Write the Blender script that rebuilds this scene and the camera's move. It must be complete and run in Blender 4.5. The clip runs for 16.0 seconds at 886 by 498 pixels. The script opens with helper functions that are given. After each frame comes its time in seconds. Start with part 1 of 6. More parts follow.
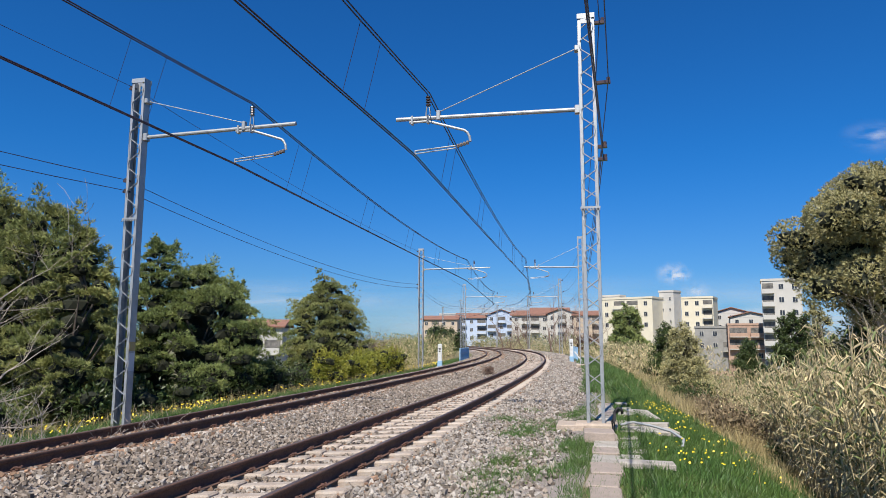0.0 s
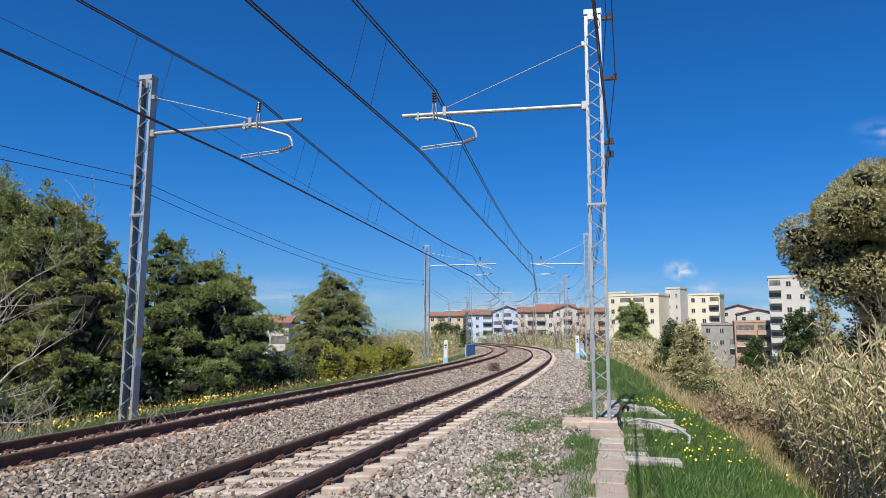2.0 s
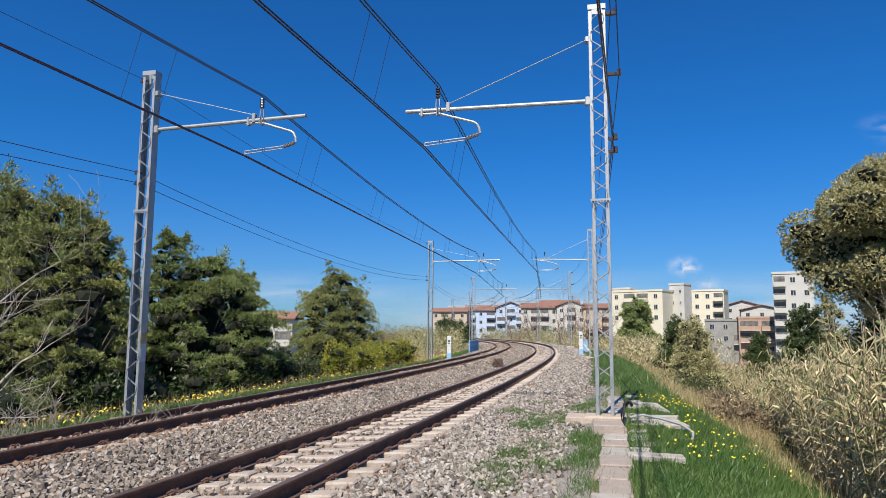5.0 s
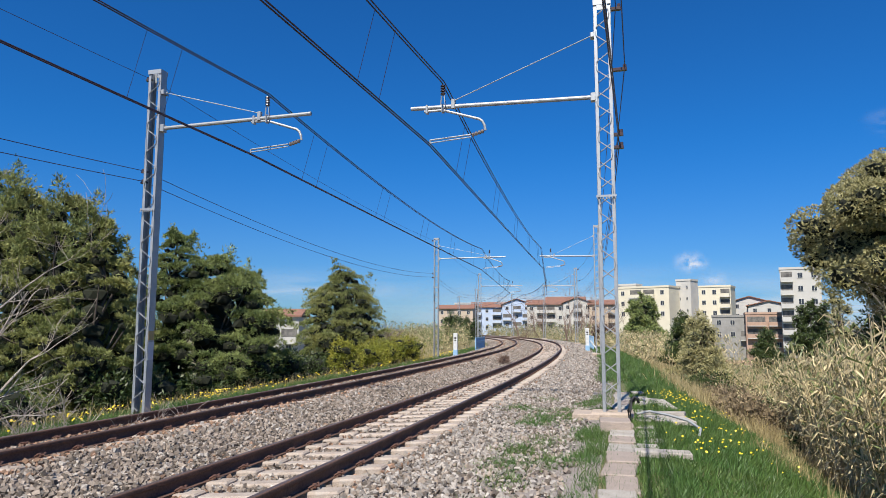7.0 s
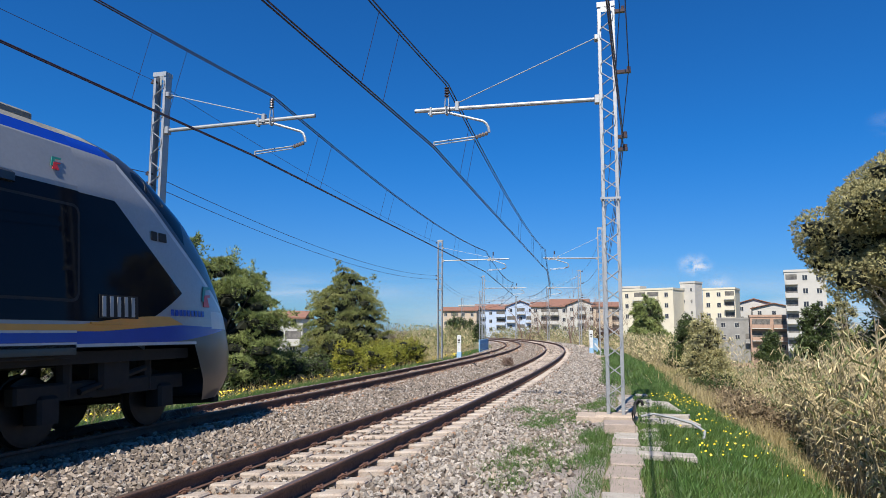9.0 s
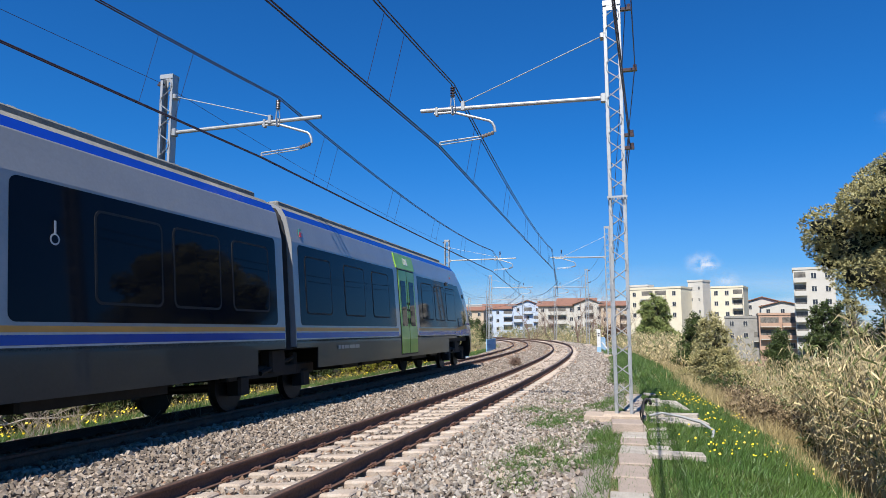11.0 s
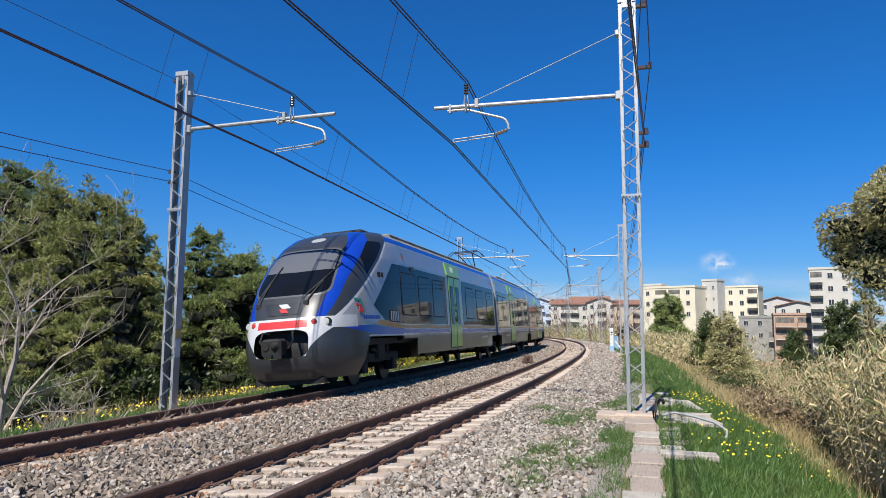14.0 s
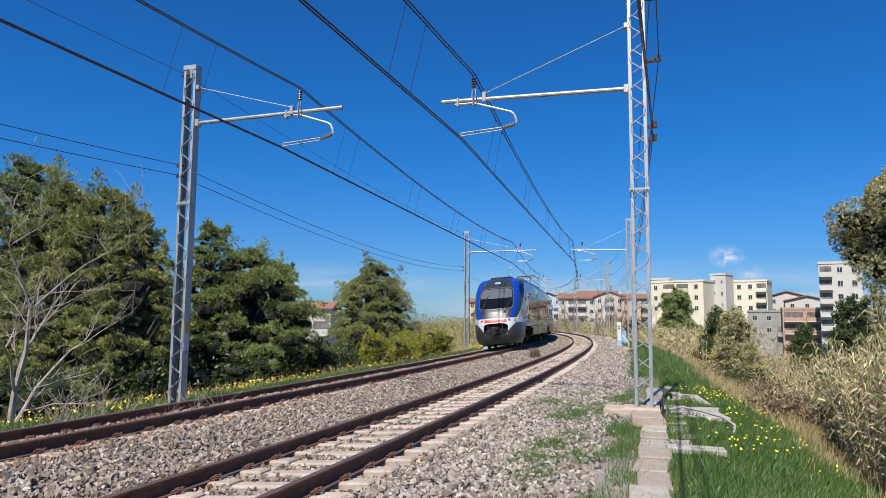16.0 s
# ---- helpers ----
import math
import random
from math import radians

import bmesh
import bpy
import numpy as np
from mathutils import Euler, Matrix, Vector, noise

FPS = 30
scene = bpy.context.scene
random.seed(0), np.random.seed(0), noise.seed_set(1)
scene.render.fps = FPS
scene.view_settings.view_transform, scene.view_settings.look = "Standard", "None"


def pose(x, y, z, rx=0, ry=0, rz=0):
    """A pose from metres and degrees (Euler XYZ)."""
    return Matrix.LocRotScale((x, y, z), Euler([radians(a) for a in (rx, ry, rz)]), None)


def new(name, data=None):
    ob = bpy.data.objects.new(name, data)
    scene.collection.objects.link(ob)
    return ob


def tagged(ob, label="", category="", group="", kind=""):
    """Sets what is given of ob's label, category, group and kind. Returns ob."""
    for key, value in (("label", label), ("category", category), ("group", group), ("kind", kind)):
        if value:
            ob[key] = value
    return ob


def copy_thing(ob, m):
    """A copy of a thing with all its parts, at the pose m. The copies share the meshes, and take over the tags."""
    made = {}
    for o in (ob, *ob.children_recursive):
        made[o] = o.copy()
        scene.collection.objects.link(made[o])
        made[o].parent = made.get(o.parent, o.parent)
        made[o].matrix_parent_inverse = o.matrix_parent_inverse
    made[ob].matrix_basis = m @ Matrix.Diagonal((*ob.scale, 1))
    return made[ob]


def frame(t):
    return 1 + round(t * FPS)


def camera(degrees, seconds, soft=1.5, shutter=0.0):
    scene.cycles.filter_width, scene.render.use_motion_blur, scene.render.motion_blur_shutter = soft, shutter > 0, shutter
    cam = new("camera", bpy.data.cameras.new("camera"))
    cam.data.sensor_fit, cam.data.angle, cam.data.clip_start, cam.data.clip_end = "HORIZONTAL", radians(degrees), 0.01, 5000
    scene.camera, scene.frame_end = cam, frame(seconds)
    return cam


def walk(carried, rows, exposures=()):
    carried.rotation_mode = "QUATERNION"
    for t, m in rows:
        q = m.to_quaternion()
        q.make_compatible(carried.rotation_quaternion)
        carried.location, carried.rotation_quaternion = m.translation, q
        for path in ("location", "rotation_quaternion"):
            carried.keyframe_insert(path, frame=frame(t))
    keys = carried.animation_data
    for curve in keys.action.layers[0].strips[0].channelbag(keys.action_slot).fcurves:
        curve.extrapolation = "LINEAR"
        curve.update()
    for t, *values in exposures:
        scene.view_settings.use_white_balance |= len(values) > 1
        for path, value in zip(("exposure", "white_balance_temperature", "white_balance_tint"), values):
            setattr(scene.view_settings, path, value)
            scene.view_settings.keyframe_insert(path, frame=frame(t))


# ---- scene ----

EYE = (0.0, 0.0, 1.476)
LENGTH = 16.0
cam = camera(65.88, LENGTH, soft=0.5)
TURNS = [
    (0, 97.491, -0.141, -0.018),
    (0.5, 97.300, -0.102, 0.256),
    (1, 97.116, -0.213, 0.424),
    (1.5, 97.159, -0.220, 0.421),
    (2, 97.188, -0.285, 0.471),
    (2.5, 97.153, -0.290, 0.487),
    (3, 97.013, -0.298, 0.540),
    (3.5, 96.939, -0.370, 0.600),
    (4, 96.935, -0.415, 0.629),
    (6.5, 96.622, -0.098, 1.131),
    (7, 96.593, -0.119, 1.273),
    (7.5, 96.654, -0.180, 1.390),
    (8, 96.725, -0.234, 1.488),
    (8.5, 96.745, -0.245, 1.527),
    (9, 96.766, -0.203, 1.581),
    (11.5, 96.751, 0.015, 2.331),
    (12, 96.922, -0.133, 2.481),
    (12.5, 96.858, -0.231, 2.726),
    (13, 96.797, -0.231, 2.918),
    (13.5, 96.633, -0.266, 3.044),
    (14, 96.533, -0.391, 3.198),
    (14.5, 96.436, -0.483, 3.402),
    (15, 96.281, -0.518, 3.599),
    (15.5, 96.181, -0.587, 3.704),
    (16, 96.017, -0.512, 3.809),
]

walk(cam, [(t, pose(*EYE, rx, ry, rz)) for t, rx, ry, rz in TURNS],
     exposures=[(0, 0.42), (7, 0.46), (9, 0.50), (11.5, 0.60), (13.5, 0.56), (16, 0.46)])

# ---- light ----
SHADE_WAY = radians(19)          # the shadows run this far to the right of +y
SUN_HEIGHT = radians(51)
world = bpy.data.worlds.new("sky")
scene.world = world
world.use_nodes = True
wn, wl = world.node_tree.nodes, world.node_tree.links
sky = wn.new("ShaderNodeTexSky")
sky.sky_type, sky.sun_disc = "NISHITA", False
sky.sun_elevation, sky.sun_rotation = SUN_HEIGHT, SHADE_WAY + math.pi
sky.altitude, sky.air_density, sky.dust_density, sky.ozone_density = 0, 1.0, 0.2, 3.0
wn["Background"].inputs[1].default_value = 0.063
tint = wn.new("ShaderNodeMix")
tint.data_type, tint.blend_type = "RGBA", "MULTIPLY"
tint.inputs[0].default_value, tint.inputs[7].default_value = 1.0, (0.205, 0.67, 1.32, 1)
# paler and greyer towards the horizon
way_in, apart, rise, hue = wn.new("ShaderNodeTexCoord"), wn.new("ShaderNodeSeparateXYZ"), wn.new("ShaderNodeMapRange"), wn.new("ShaderNodeMix")
rise.inputs[1].default_value, rise.inputs[2].default_value = 0.0, 0.28
rise.interpolation_type = "SMOOTHSTEP"
hue.data_type = "RGBA"
hue.inputs[6].default_value, hue.inputs[7].default_value = (0.36, 0.68, 1.16, 1), (0.125, 0.70, 1.36, 1)
wl.new(way_in.outputs["Generated"], apart.inputs[0])
wl.new(apart.outputs[2], rise.inputs[0])
wl.new(rise.outputs[0], hue.inputs[0])
wl.new(hue.outputs[2], tint.inputs[7])
wl.new(sky.outputs[0], tint.inputs[6])
wl.new(tint.outputs[2], wn["Background"].inputs[0])
sun = new("sun", bpy.data.lights.new("sun", "SUN"))
sun.data.energy, sun.data.angle, sun.data.color = 5.0, radians(0.5), (1.0, 0.95, 0.87)
ray = Vector((math.sin(SHADE_WAY) * math.cos(SUN_HEIGHT), math.cos(SHADE_WAY) * math.cos(SUN_HEIGHT), -math.sin(SUN_HEIGHT)))
sun.rotation_mode = "QUATERNION"
sun.rotation_quaternion = ray.to_track_quat("-Z", "Y")


# ---- materials ----
def nodes_of(m):
    m.use_nodes = True
    return m.node_tree.nodes, m.node_tree.links, m.node_tree.nodes["Principled BSDF"]


def mat(name, colour, rough=0.6, metal=0.0, second=None, scale=3.0, amount=0.5, grain=0.0, bump=0.0, bump_scale=40.0,
        island=0.0, per_object=0.0, place="Object", coat=0.0, through_light=0.0):
    """A surface of two colours mixed by noise at two scales, with a fine relief and a spread from piece to piece."""
    m = bpy.data.materials.new(name)
    n, l, b = nodes_of(m)
    b.inputs["Roughness"].default_value, b.inputs["Metallic"].default_value = rough, metal
    b.inputs["Coat Weight"].default_value = coat
    tc = n.new("ShaderNodeTexCoord")
    if place == "World":
        src = n.new("ShaderNodeNewGeometry").outputs["Position"]
    else:
        src = tc.outputs["Object"]
    col = None
    if second:
        no = n.new("ShaderNodeTexNoise")
        no.inputs["Scale"].default_value, no.inputs["Detail"].default_value, no.inputs["Roughness"].default_value = scale, 6, 0.65
        l.new(src, no.inputs["Vector"])
        ramp = n.new("ShaderNodeMapRange")
        ramp.inputs[1].default_value, ramp.inputs[2].default_value = 0.5 - 0.25 / max(amount, 0.01) * 0.5, 0.5 + 0.25 / max(amount, 0.01) * 0.5
        l.new(no.outputs[0], ramp.inputs[0])
        mix = n.new("ShaderNodeMix")
        mix.data_type = "RGBA"
        mix.inputs[6].default_value, mix.inputs[7].default_value = (*colour, 1), (*second, 1)
        l.new(ramp.outputs[0], mix.inputs[0])
        col = mix.outputs[2]
    val = None
    if grain:
        no = n.new("ShaderNodeTexNoise")
        no.inputs["Scale"].default_value, no.inputs["Detail"].default_value = scale * 14, 4
        l.new(src, no.inputs["Vector"])
        mr = n.new("ShaderNodeMapRange")
        mr.inputs[3].default_value, mr.inputs[4].default_value = 1 - grain, 1 + grain
        mr.inputs[1].default_value, mr.inputs[2].default_value = 0.25, 0.75
        l.new(no.outputs[0], mr.inputs[0])
        val = mr.outputs[0]
    for spread, node, out in ((island, "ShaderNodeNewGeometry", "Random Per Island"), (per_object, "ShaderNodeObjectInfo", "Random")):
        if spread:
            g = n.new(node)
            mr = n.new("ShaderNodeMapRange")
            mr.inputs[3].default_value, mr.inputs[4].default_value = 1 - spread, 1 + spread
            l.new(g.outputs[out], mr.inputs[0])
            if val is None:
                val = mr.outputs[0]
            else:
                mu = n.new("ShaderNodeMath")
                mu.operation = "MULTIPLY"
                l.new(val, mu.inputs[0]), l.new(mr.outputs[0], mu.inputs[1])
                val = mu.outputs[0]
    if val is not None:
        hsv = n.new("ShaderNodeHueSaturation")
        if col is None:
            hsv.inputs["Color"].default_value = (*colour, 1)
        else:
            l.new(col, hsv.inputs["Color"])
        l.new(val, hsv.inputs["Value"])
        col = hsv.outputs[0]
    if col is None:
        b.inputs["Base Color"].default_value = (*colour, 1)
    else:
        l.new(col, b.inputs["Base Color"])
    if bump:
        no = n.new("ShaderNodeTexNoise")
        no.inputs["Scale"].default_value, no.inputs["Detail"].default_value = bump_scale, 5
        l.new(src, no.inputs["Vector"])
        bu = n.new("ShaderNodeBump")
        bu.inputs["Strength"].default_value, bu.inputs["Distance"].default_value = min(bump, 1), 0.02
        l.new(no.outputs[0], bu.inputs["Height"])
        l.new(bu.outputs[0], b.inputs["Normal"])
    if through_light:
        tr = n.new("ShaderNodeBsdfTranslucent")
        if col is None:
            tr.inputs[0].default_value = (*colour, 1)
        else:
            l.new(col, tr.inputs[0])
        ms = n.new("ShaderNodeMixShader")
        ms.inputs[0].default_value = through_light
        l.new(b.outputs[0], ms.inputs[1]), l.new(tr.outputs[0], ms.inputs[2])
        l.new(ms.outputs[0], n["Material Output"].inputs[0])
    return m


GALV = mat("galvanised_steel", (0.42, 0.43, 0.43), 0.5, 0.55, (0.34, 0.35, 0.36), 4, 0.7, 0.12)
PAINTED = mat("aluminium_paint", (0.36, 0.37, 0.375), 0.5, 0.3, (0.29, 0.30, 0.31), 6, 0.6, 0.1)
RUST = mat("rusty_steel", (0.085, 0.048, 0.035), 0.8, 0.0, (0.15, 0.078, 0.050), 3, 0.8, 0.35, 0.3, 60)
RAILTOP = mat("worn_rail_head", (0.11, 0.075, 0.058), 0.5, 0.45, (0.17, 0.12, 0.095), 2, 0.6, 0.2)
CONCRETE = mat("sleeper_concrete", (0.45, 0.39, 0.33), 0.9, 0, (0.35, 0.27, 0.21), 5, 0.7, 0.25, 0.4, 70, per_object=0.12)
SLAB = mat("weathered_slab", (0.42, 0.38, 0.33), 0.9, 0, (0.28, 0.25, 0.21), 5, 0.7, 0.25, 0.5, 50, per_object=0.1)
PLINTH = mat("plinth_concrete", (0.45, 0.36, 0.28), 0.9, 0, (0.36, 0.29, 0.23), 4, 0.7, 0.2, 0.4, 50)
WIRE = mat("dark_cable", (0.040, 0.032, 0.060), 0.5, 0.3)
INSUL = mat("brown_insulator", (0.07, 0.045, 0.04), 0.25)
BLACK = mat("black_rubber", (0.012, 0.012, 0.013), 0.7)


# ---- mesh helpers ----
def link(name, verts, faces, mats, parent=None, smooth=False, index=None):
    me = bpy.data.meshes.new(name)
    me.from_pydata([tuple(v) for v in verts], [], faces)
    for m in (mats if isinstance(mats, (list, tuple)) else [mats]):
        me.materials.append(m)
    if index is not None:
        me.polygons.foreach_set("material_index", index)
    me.polygons.foreach_set("use_smooth", [smooth] * len(faces))
    me.update()
    ob = new(name, me)
    if parent:
        ob.parent = parent
    return ob


def soup(name, verts, size, mats, parent=None, index=None):
    """Many loose polygons of `size` corners each, from one array of corners."""
    verts = np.asarray(verts, np.float32).reshape(-1, 3)
    count = len(verts) // size
    me = bpy.data.meshes.new(name)
    me.vertices.add(len(verts)), me.loops.add(len(verts)), me.polygons.add(count)
    me.vertices.foreach_set("co", verts.ravel())
    me.loops.foreach_set("vertex_index", np.arange(len(verts), dtype=np.int32))
    me.polygons.foreach_set("loop_start", np.arange(0, len(verts), size, dtype=np.int32))
    for m in (mats if isinstance(mats, (list, tuple)) else [mats]):
        me.materials.append(m)
    if index is not None:
        me.polygons.foreach_set("material_index", np.asarray(index, np.int32))
    me.update(calc_edges=True)
    ob = new(name, me)
    if parent:
        ob.parent = parent
    return ob


def indexed(name, verts, tris, mats, parent=None, smooth=False, index=None):
    """One mesh from arrays of corners and triangles."""
    verts, tris = np.asarray(verts, np.float32), np.asarray(tris, np.int32)
    me = bpy.data.meshes.new(name)
    k = tris.shape[1]
    me.vertices.add(len(verts)), me.loops.add(tris.size), me.polygons.add(len(tris))
    me.vertices.foreach_set("co", verts.ravel())
    me.loops.foreach_set("vertex_index", tris.ravel())
    me.polygons.foreach_set("loop_start", np.arange(0, tris.size, k, dtype=np.int32))
    for m in (mats if isinstance(mats, (list, tuple)) else [mats]):
        me.materials.append(m)
    me.polygons.foreach_set("use_smooth", np.full(len(tris), smooth))
    if index is not None:
        me.polygons.foreach_set("material_index", np.asarray(index, np.int32))
    me.update(calc_edges=True)
    ob = new(name, me)
    if parent:
        ob.parent = parent
    return ob


class Build:
    """Gathers boxes, tubes and prisms into one mesh."""

    def __init__(self):
        self.v, self.f = [], []

    def add(self, verts, faces):
        k = len(self.v)
        self.v += [tuple(v) for v in verts]
        self.f += [tuple(i + k for i in f) for f in faces]
        return self

    def box(self, lo, hi, m=None, chamfer=0.0):
        x0, y0, z0 = lo
        x1, y1, z1 = hi
        c = chamfer
        if c:
            ring = [(x0 + c, y0), (x1 - c, y0), (x1, y0 + c), (x1, y1 - c), (x1 - c, y1), (x0 + c, y1), (x0, y1 - c), (x0, y0 + c)]
            top = [(x0 + 1.5 * c, y0 + c), (x1 - 1.5 * c, y0 + c), (x1 - c, y0 + 1.5 * c), (x1 - c, y1 - 1.5 * c), (x1 - 1.5 * c, y1 - c), (x0 + 1.5 * c, y1 - c), (x0 + c, y1 - 1.5 * c), (x0 + c, y0 + 1.5 * c)]
            vs = [(x, y, z0) for x, y in ring] + [(x, y, z1 - c) for x, y in ring] + [(x, y, z1) for x, y in top]
            fs = [tuple(range(7, -1, -1)), tuple(range(16, 24))]
            for r in (0, 8):
                fs += [(r + i, r + (i + 1) % 8, r + 8 + (i + 1) % 8, r + 8 + i) for i in range(8)]
        else:
            vs = [(x, y, z) for z in (z0, z1) for x, y in ((x0, y0), (x1, y0), (x1, y1), (x0, y1))]
            fs = [(3, 2, 1, 0), (4, 5, 6, 7), (0, 1, 5, 4), (1, 2, 6, 5), (2, 3, 7, 6), (3, 0, 4, 7)]
        if m:
            vs = [m @ Vector(v) for v in vs]
        return self.add(vs, fs)

    def tube(self, points, r, sides=6, caps=True):
        points = [Vector(q) for q in points]
        rings = []
        up = Vector((0, 0, 1))
        for i, q in enumerate(points):
            d = (points[min(i + 1, len(points) - 1)] - points[max(i - 1, 0)]).normalized()
            a = d.cross(up)
            if a.length < 0.05:
                a = d.cross(Vector((1, 0, 0)))
            a.normalize()
            b = a.cross(d)
            rr = r[i] if isinstance(r, (list, tuple)) else r
            rings.append([q + (a * math.cos(2 * math.pi * j / sides) + b * math.sin(2 * math.pi * j / sides)) * rr for j in range(sides)])
        vs = [v for ring in rings for v in ring]
        fs = [(i * sides + j, i * sides + (j + 1) % sides, (i + 1) * sides + (j + 1) % sides, (i + 1) * sides + j)
              for i in range(len(points) - 1) for j in range(sides)]
        if caps:
            fs += [tuple(range(sides - 1, -1, -1)), tuple((len(points) - 1) * sides + j for j in range(sides))]
        return self.add(vs, fs)

    def done(self, name, mats, parent=None, smooth=False):
        return link(name, self.v, self.f, mats, parent, smooth)


def empty(name, m, label, category, group=""):
    ob = new(name)
    ob.matrix_basis = m
    return tagged(ob, label, category, group)


# ---- the line of the railway ----
GAUGE_HALF, SPACING, CANT = 0.7525, 3.908, 0.1187
STEP = 0.25
_s = np.arange(-170, 260, STEP)
_bend = np.clip(0.0012978 + 3.912e-5 * _s, 0.0009, 0.0048)
_i0 = int(round(170 / STEP))
_turn = np.concatenate([[0], np.cumsum((_bend[1:] + _bend[:-1]) / 2 * STEP)])
_head = radians(13.6586) - (_turn - _turn[_i0])
_x = np.concatenate([[0], np.cumsum(np.sin((_head[1:] + _head[:-1]) / 2) * STEP)])
_y = np.concatenate([[0], np.cumsum(np.cos((_head[1:] + _head[:-1]) / 2) * STEP)])
_x, _y = _x - _x[_i0] - 1.5182, _y - _y[_i0] + 10


def heading(s):
    return float(np.interp(s, _s, _head))


def line(s, u=0.0, z=0.0):
    """A place s metres along the near track, u metres to its right."""
    a = heading(s)
    return Vector((float(np.interp(s, _s, _x)) + u * math.cos(a), float(np.interp(s, _s, _y)) - u * math.sin(a), z))


def lines(s, u, z):
    a = np.interp(s, _s, _head)
    return np.stack([np.interp(s, _s, _x) + u * np.cos(a), np.interp(s, _s, _y) - u * np.sin(a), z + 0 * a], -1)


def frame_at(s, u=0.0, z=0.0, roll=0.0):
    """x to the right of the line, y along it."""
    return Matrix.Translation(line(s, u, z)) @ Matrix.Rotation(-heading(s), 4, "Z") @ Matrix.Rotation(roll, 4, "Y")


LEAN = -math.asin(CANT / (2 * GAUGE_HALF))      # the right rail lies higher
PROFILE_U = [-300, -120, -60, -30, -20, -13, -9.5, -7.6, -6.7, -6.2, -5.75, -5.1, -3.9, -2.75, -2.3, -1.6, -1.2, 0, 1.2, 1.6, 2.2, 2.9, 3.3, 4.4, 5.2, 6.2, 8, 11, 16, 30, 60, 120, 300]
PROFILE_Z = [-9, -7.5, -6, -4.2, -3.4, -2.4, -1.1, -0.60, -0.46, -0.42, -0.33, -0.27, -0.19, -0.12, -0.13, -0.235, -0.295, -0.238, -0.145, -0.125, -0.157, -0.20, -0.14, -0.17, -0.33, -0.75, -1.6, -2.4, -3.0, -4.5, -6.5, -8.5, -9]


def ground_z(u):
    return np.interp(u, PROFILE_U, PROFILE_Z)


# ---- ground ----
def ground():
    us = np.unique(np.concatenate([np.linspace(-300, -30, 14), np.linspace(-30, -7, 24), np.linspace(-7, 7, 57), np.linspace(7, 30, 24), np.linspace(30, 300, 14)]))
    ss = np.concatenate([np.arange(-160, -20, 5), np.arange(-20, 40, 0.5), np.arange(40, 140, 2), np.arange(140, 171, 10)])
    S, U = np.meshgrid(ss, us, indexing="ij")
    P = lines(S.ravel(), U.ravel(), 0 * U.ravel())
    z = ground_z(U.ravel())
    rough = np.array([noise.noise(Vector((x * 0.35, y * 0.35, 3))) + 0.4 * noise.noise(Vector((x * 1.4, y * 1.4, 9))) for x, y, _ in P])
    wild = np.clip((np.abs(U.ravel() + 1.5) - 8.2) / 4, 0, 1)
    P[:, 2] = z + rough * (0.012 + 0.22 * wild)
    n, k = len(ss), len(us)
    idx = np.arange(n * k).reshape(n, k)
    quads = np.stack([idx[:-1, :-1], idx[:-1, 1:], idx[1:, 1:], idx[1:, :-1]], -1).reshape(-1, 4)[:, ::-1]
    far = np.array([(x, y, -9.05) for x, y in ((-4500, -4500), (4500, -4500), (4500, 4500), (-4500, 4500))])
    quads = np.concatenate([quads, [[n * k, n * k + 1, n * k + 2, n * k + 3]]])
    um = (U[:-1, :-1] + U[1:, 1:]).ravel() / 2
    index = np.where((um > -6.2) & (um < 3.45), 0, 1)
    index = np.concatenate([index, [1]])
    ob = indexed("ground", np.concatenate([P, far]), quads, [BALLAST_BED, EARTH], index=index, smooth=True)
    tagged(ob, "railway formation with ballast bed, grassy verges and falling banks", "ground", kind="structure")


BALLAST_BED = mat("ballast_bed", (0.30, 0.26, 0.23), 0.95, 0, (0.20, 0.165, 0.14), 9, 0.8, 0.45, 1.0, 28, place="World")
EARTH = mat("verge_earth", (0.10, 0.115, 0.04), 0.95, 0, (0.20, 0.16, 0.085), 0.7, 0.8, 0.4, 0.8, 14, place="World")
ground()


def rail_profile():
    """Right half and left half of a rail, the head's top at z = 0."""
    half = [(0.0, 0.0), (0.022, 0.0), (0.033, -0.006), (0.036, -0.018), (0.035, -0.040), (0.012, -0.054), (0.008, -0.070), (0.008, -0.120), (0.016, -0.140), (0.068, -0.150), (0.075, -0.154), (0.075, -0.160)]
    return half + [(-x, z) for x, z in half[:0:-1]]


def sweep(name, u0, z0, parent, s0=-140.0, s1=170.0):
    prof = rail_profile()
    ss = np.concatenate([np.arange(s0, -12, 2.5), np.arange(-12, 60, 0.75), np.arange(60, s1, 1.5)])
    vs, fs, ix = [], [], []
    k = len(prof)
    for s in ss:
        vs += [line(s, u0 + x, z0 + z) for x, z in prof]
    for i in range(len(ss) - 1):
        for j in range(k):
            fs.append((i * k + j, (i + 1) * k + j, (i + 1) * k + (j + 1) % k, i * k + (j + 1) % k))
            ix.append(1 if j in (0, k - 1) else 0)
    return link(name, vs, fs, [RUST, RAILTOP], parent, index=ix)


def sleeper_mesh():
    b = Build()
    # lower in the middle, raised under the rails
    b.box((-1.15, -0.12, -0.20), (-0.42, 0.12, -0.005), chamfer=0.02)
    b.box((-0.42, -0.10, -0.20), (0.42, 0.10, -0.035), chamfer=0.02)
    b.box((0.42, -0.12, -0.20), (1.15, 0.12, -0.005), chamfer=0.02)
    me = bpy.data.meshes.new("sleeper")
    me.from_pydata(b.v, [], b.f)
    me.materials.append(CONCRETE)
    return me


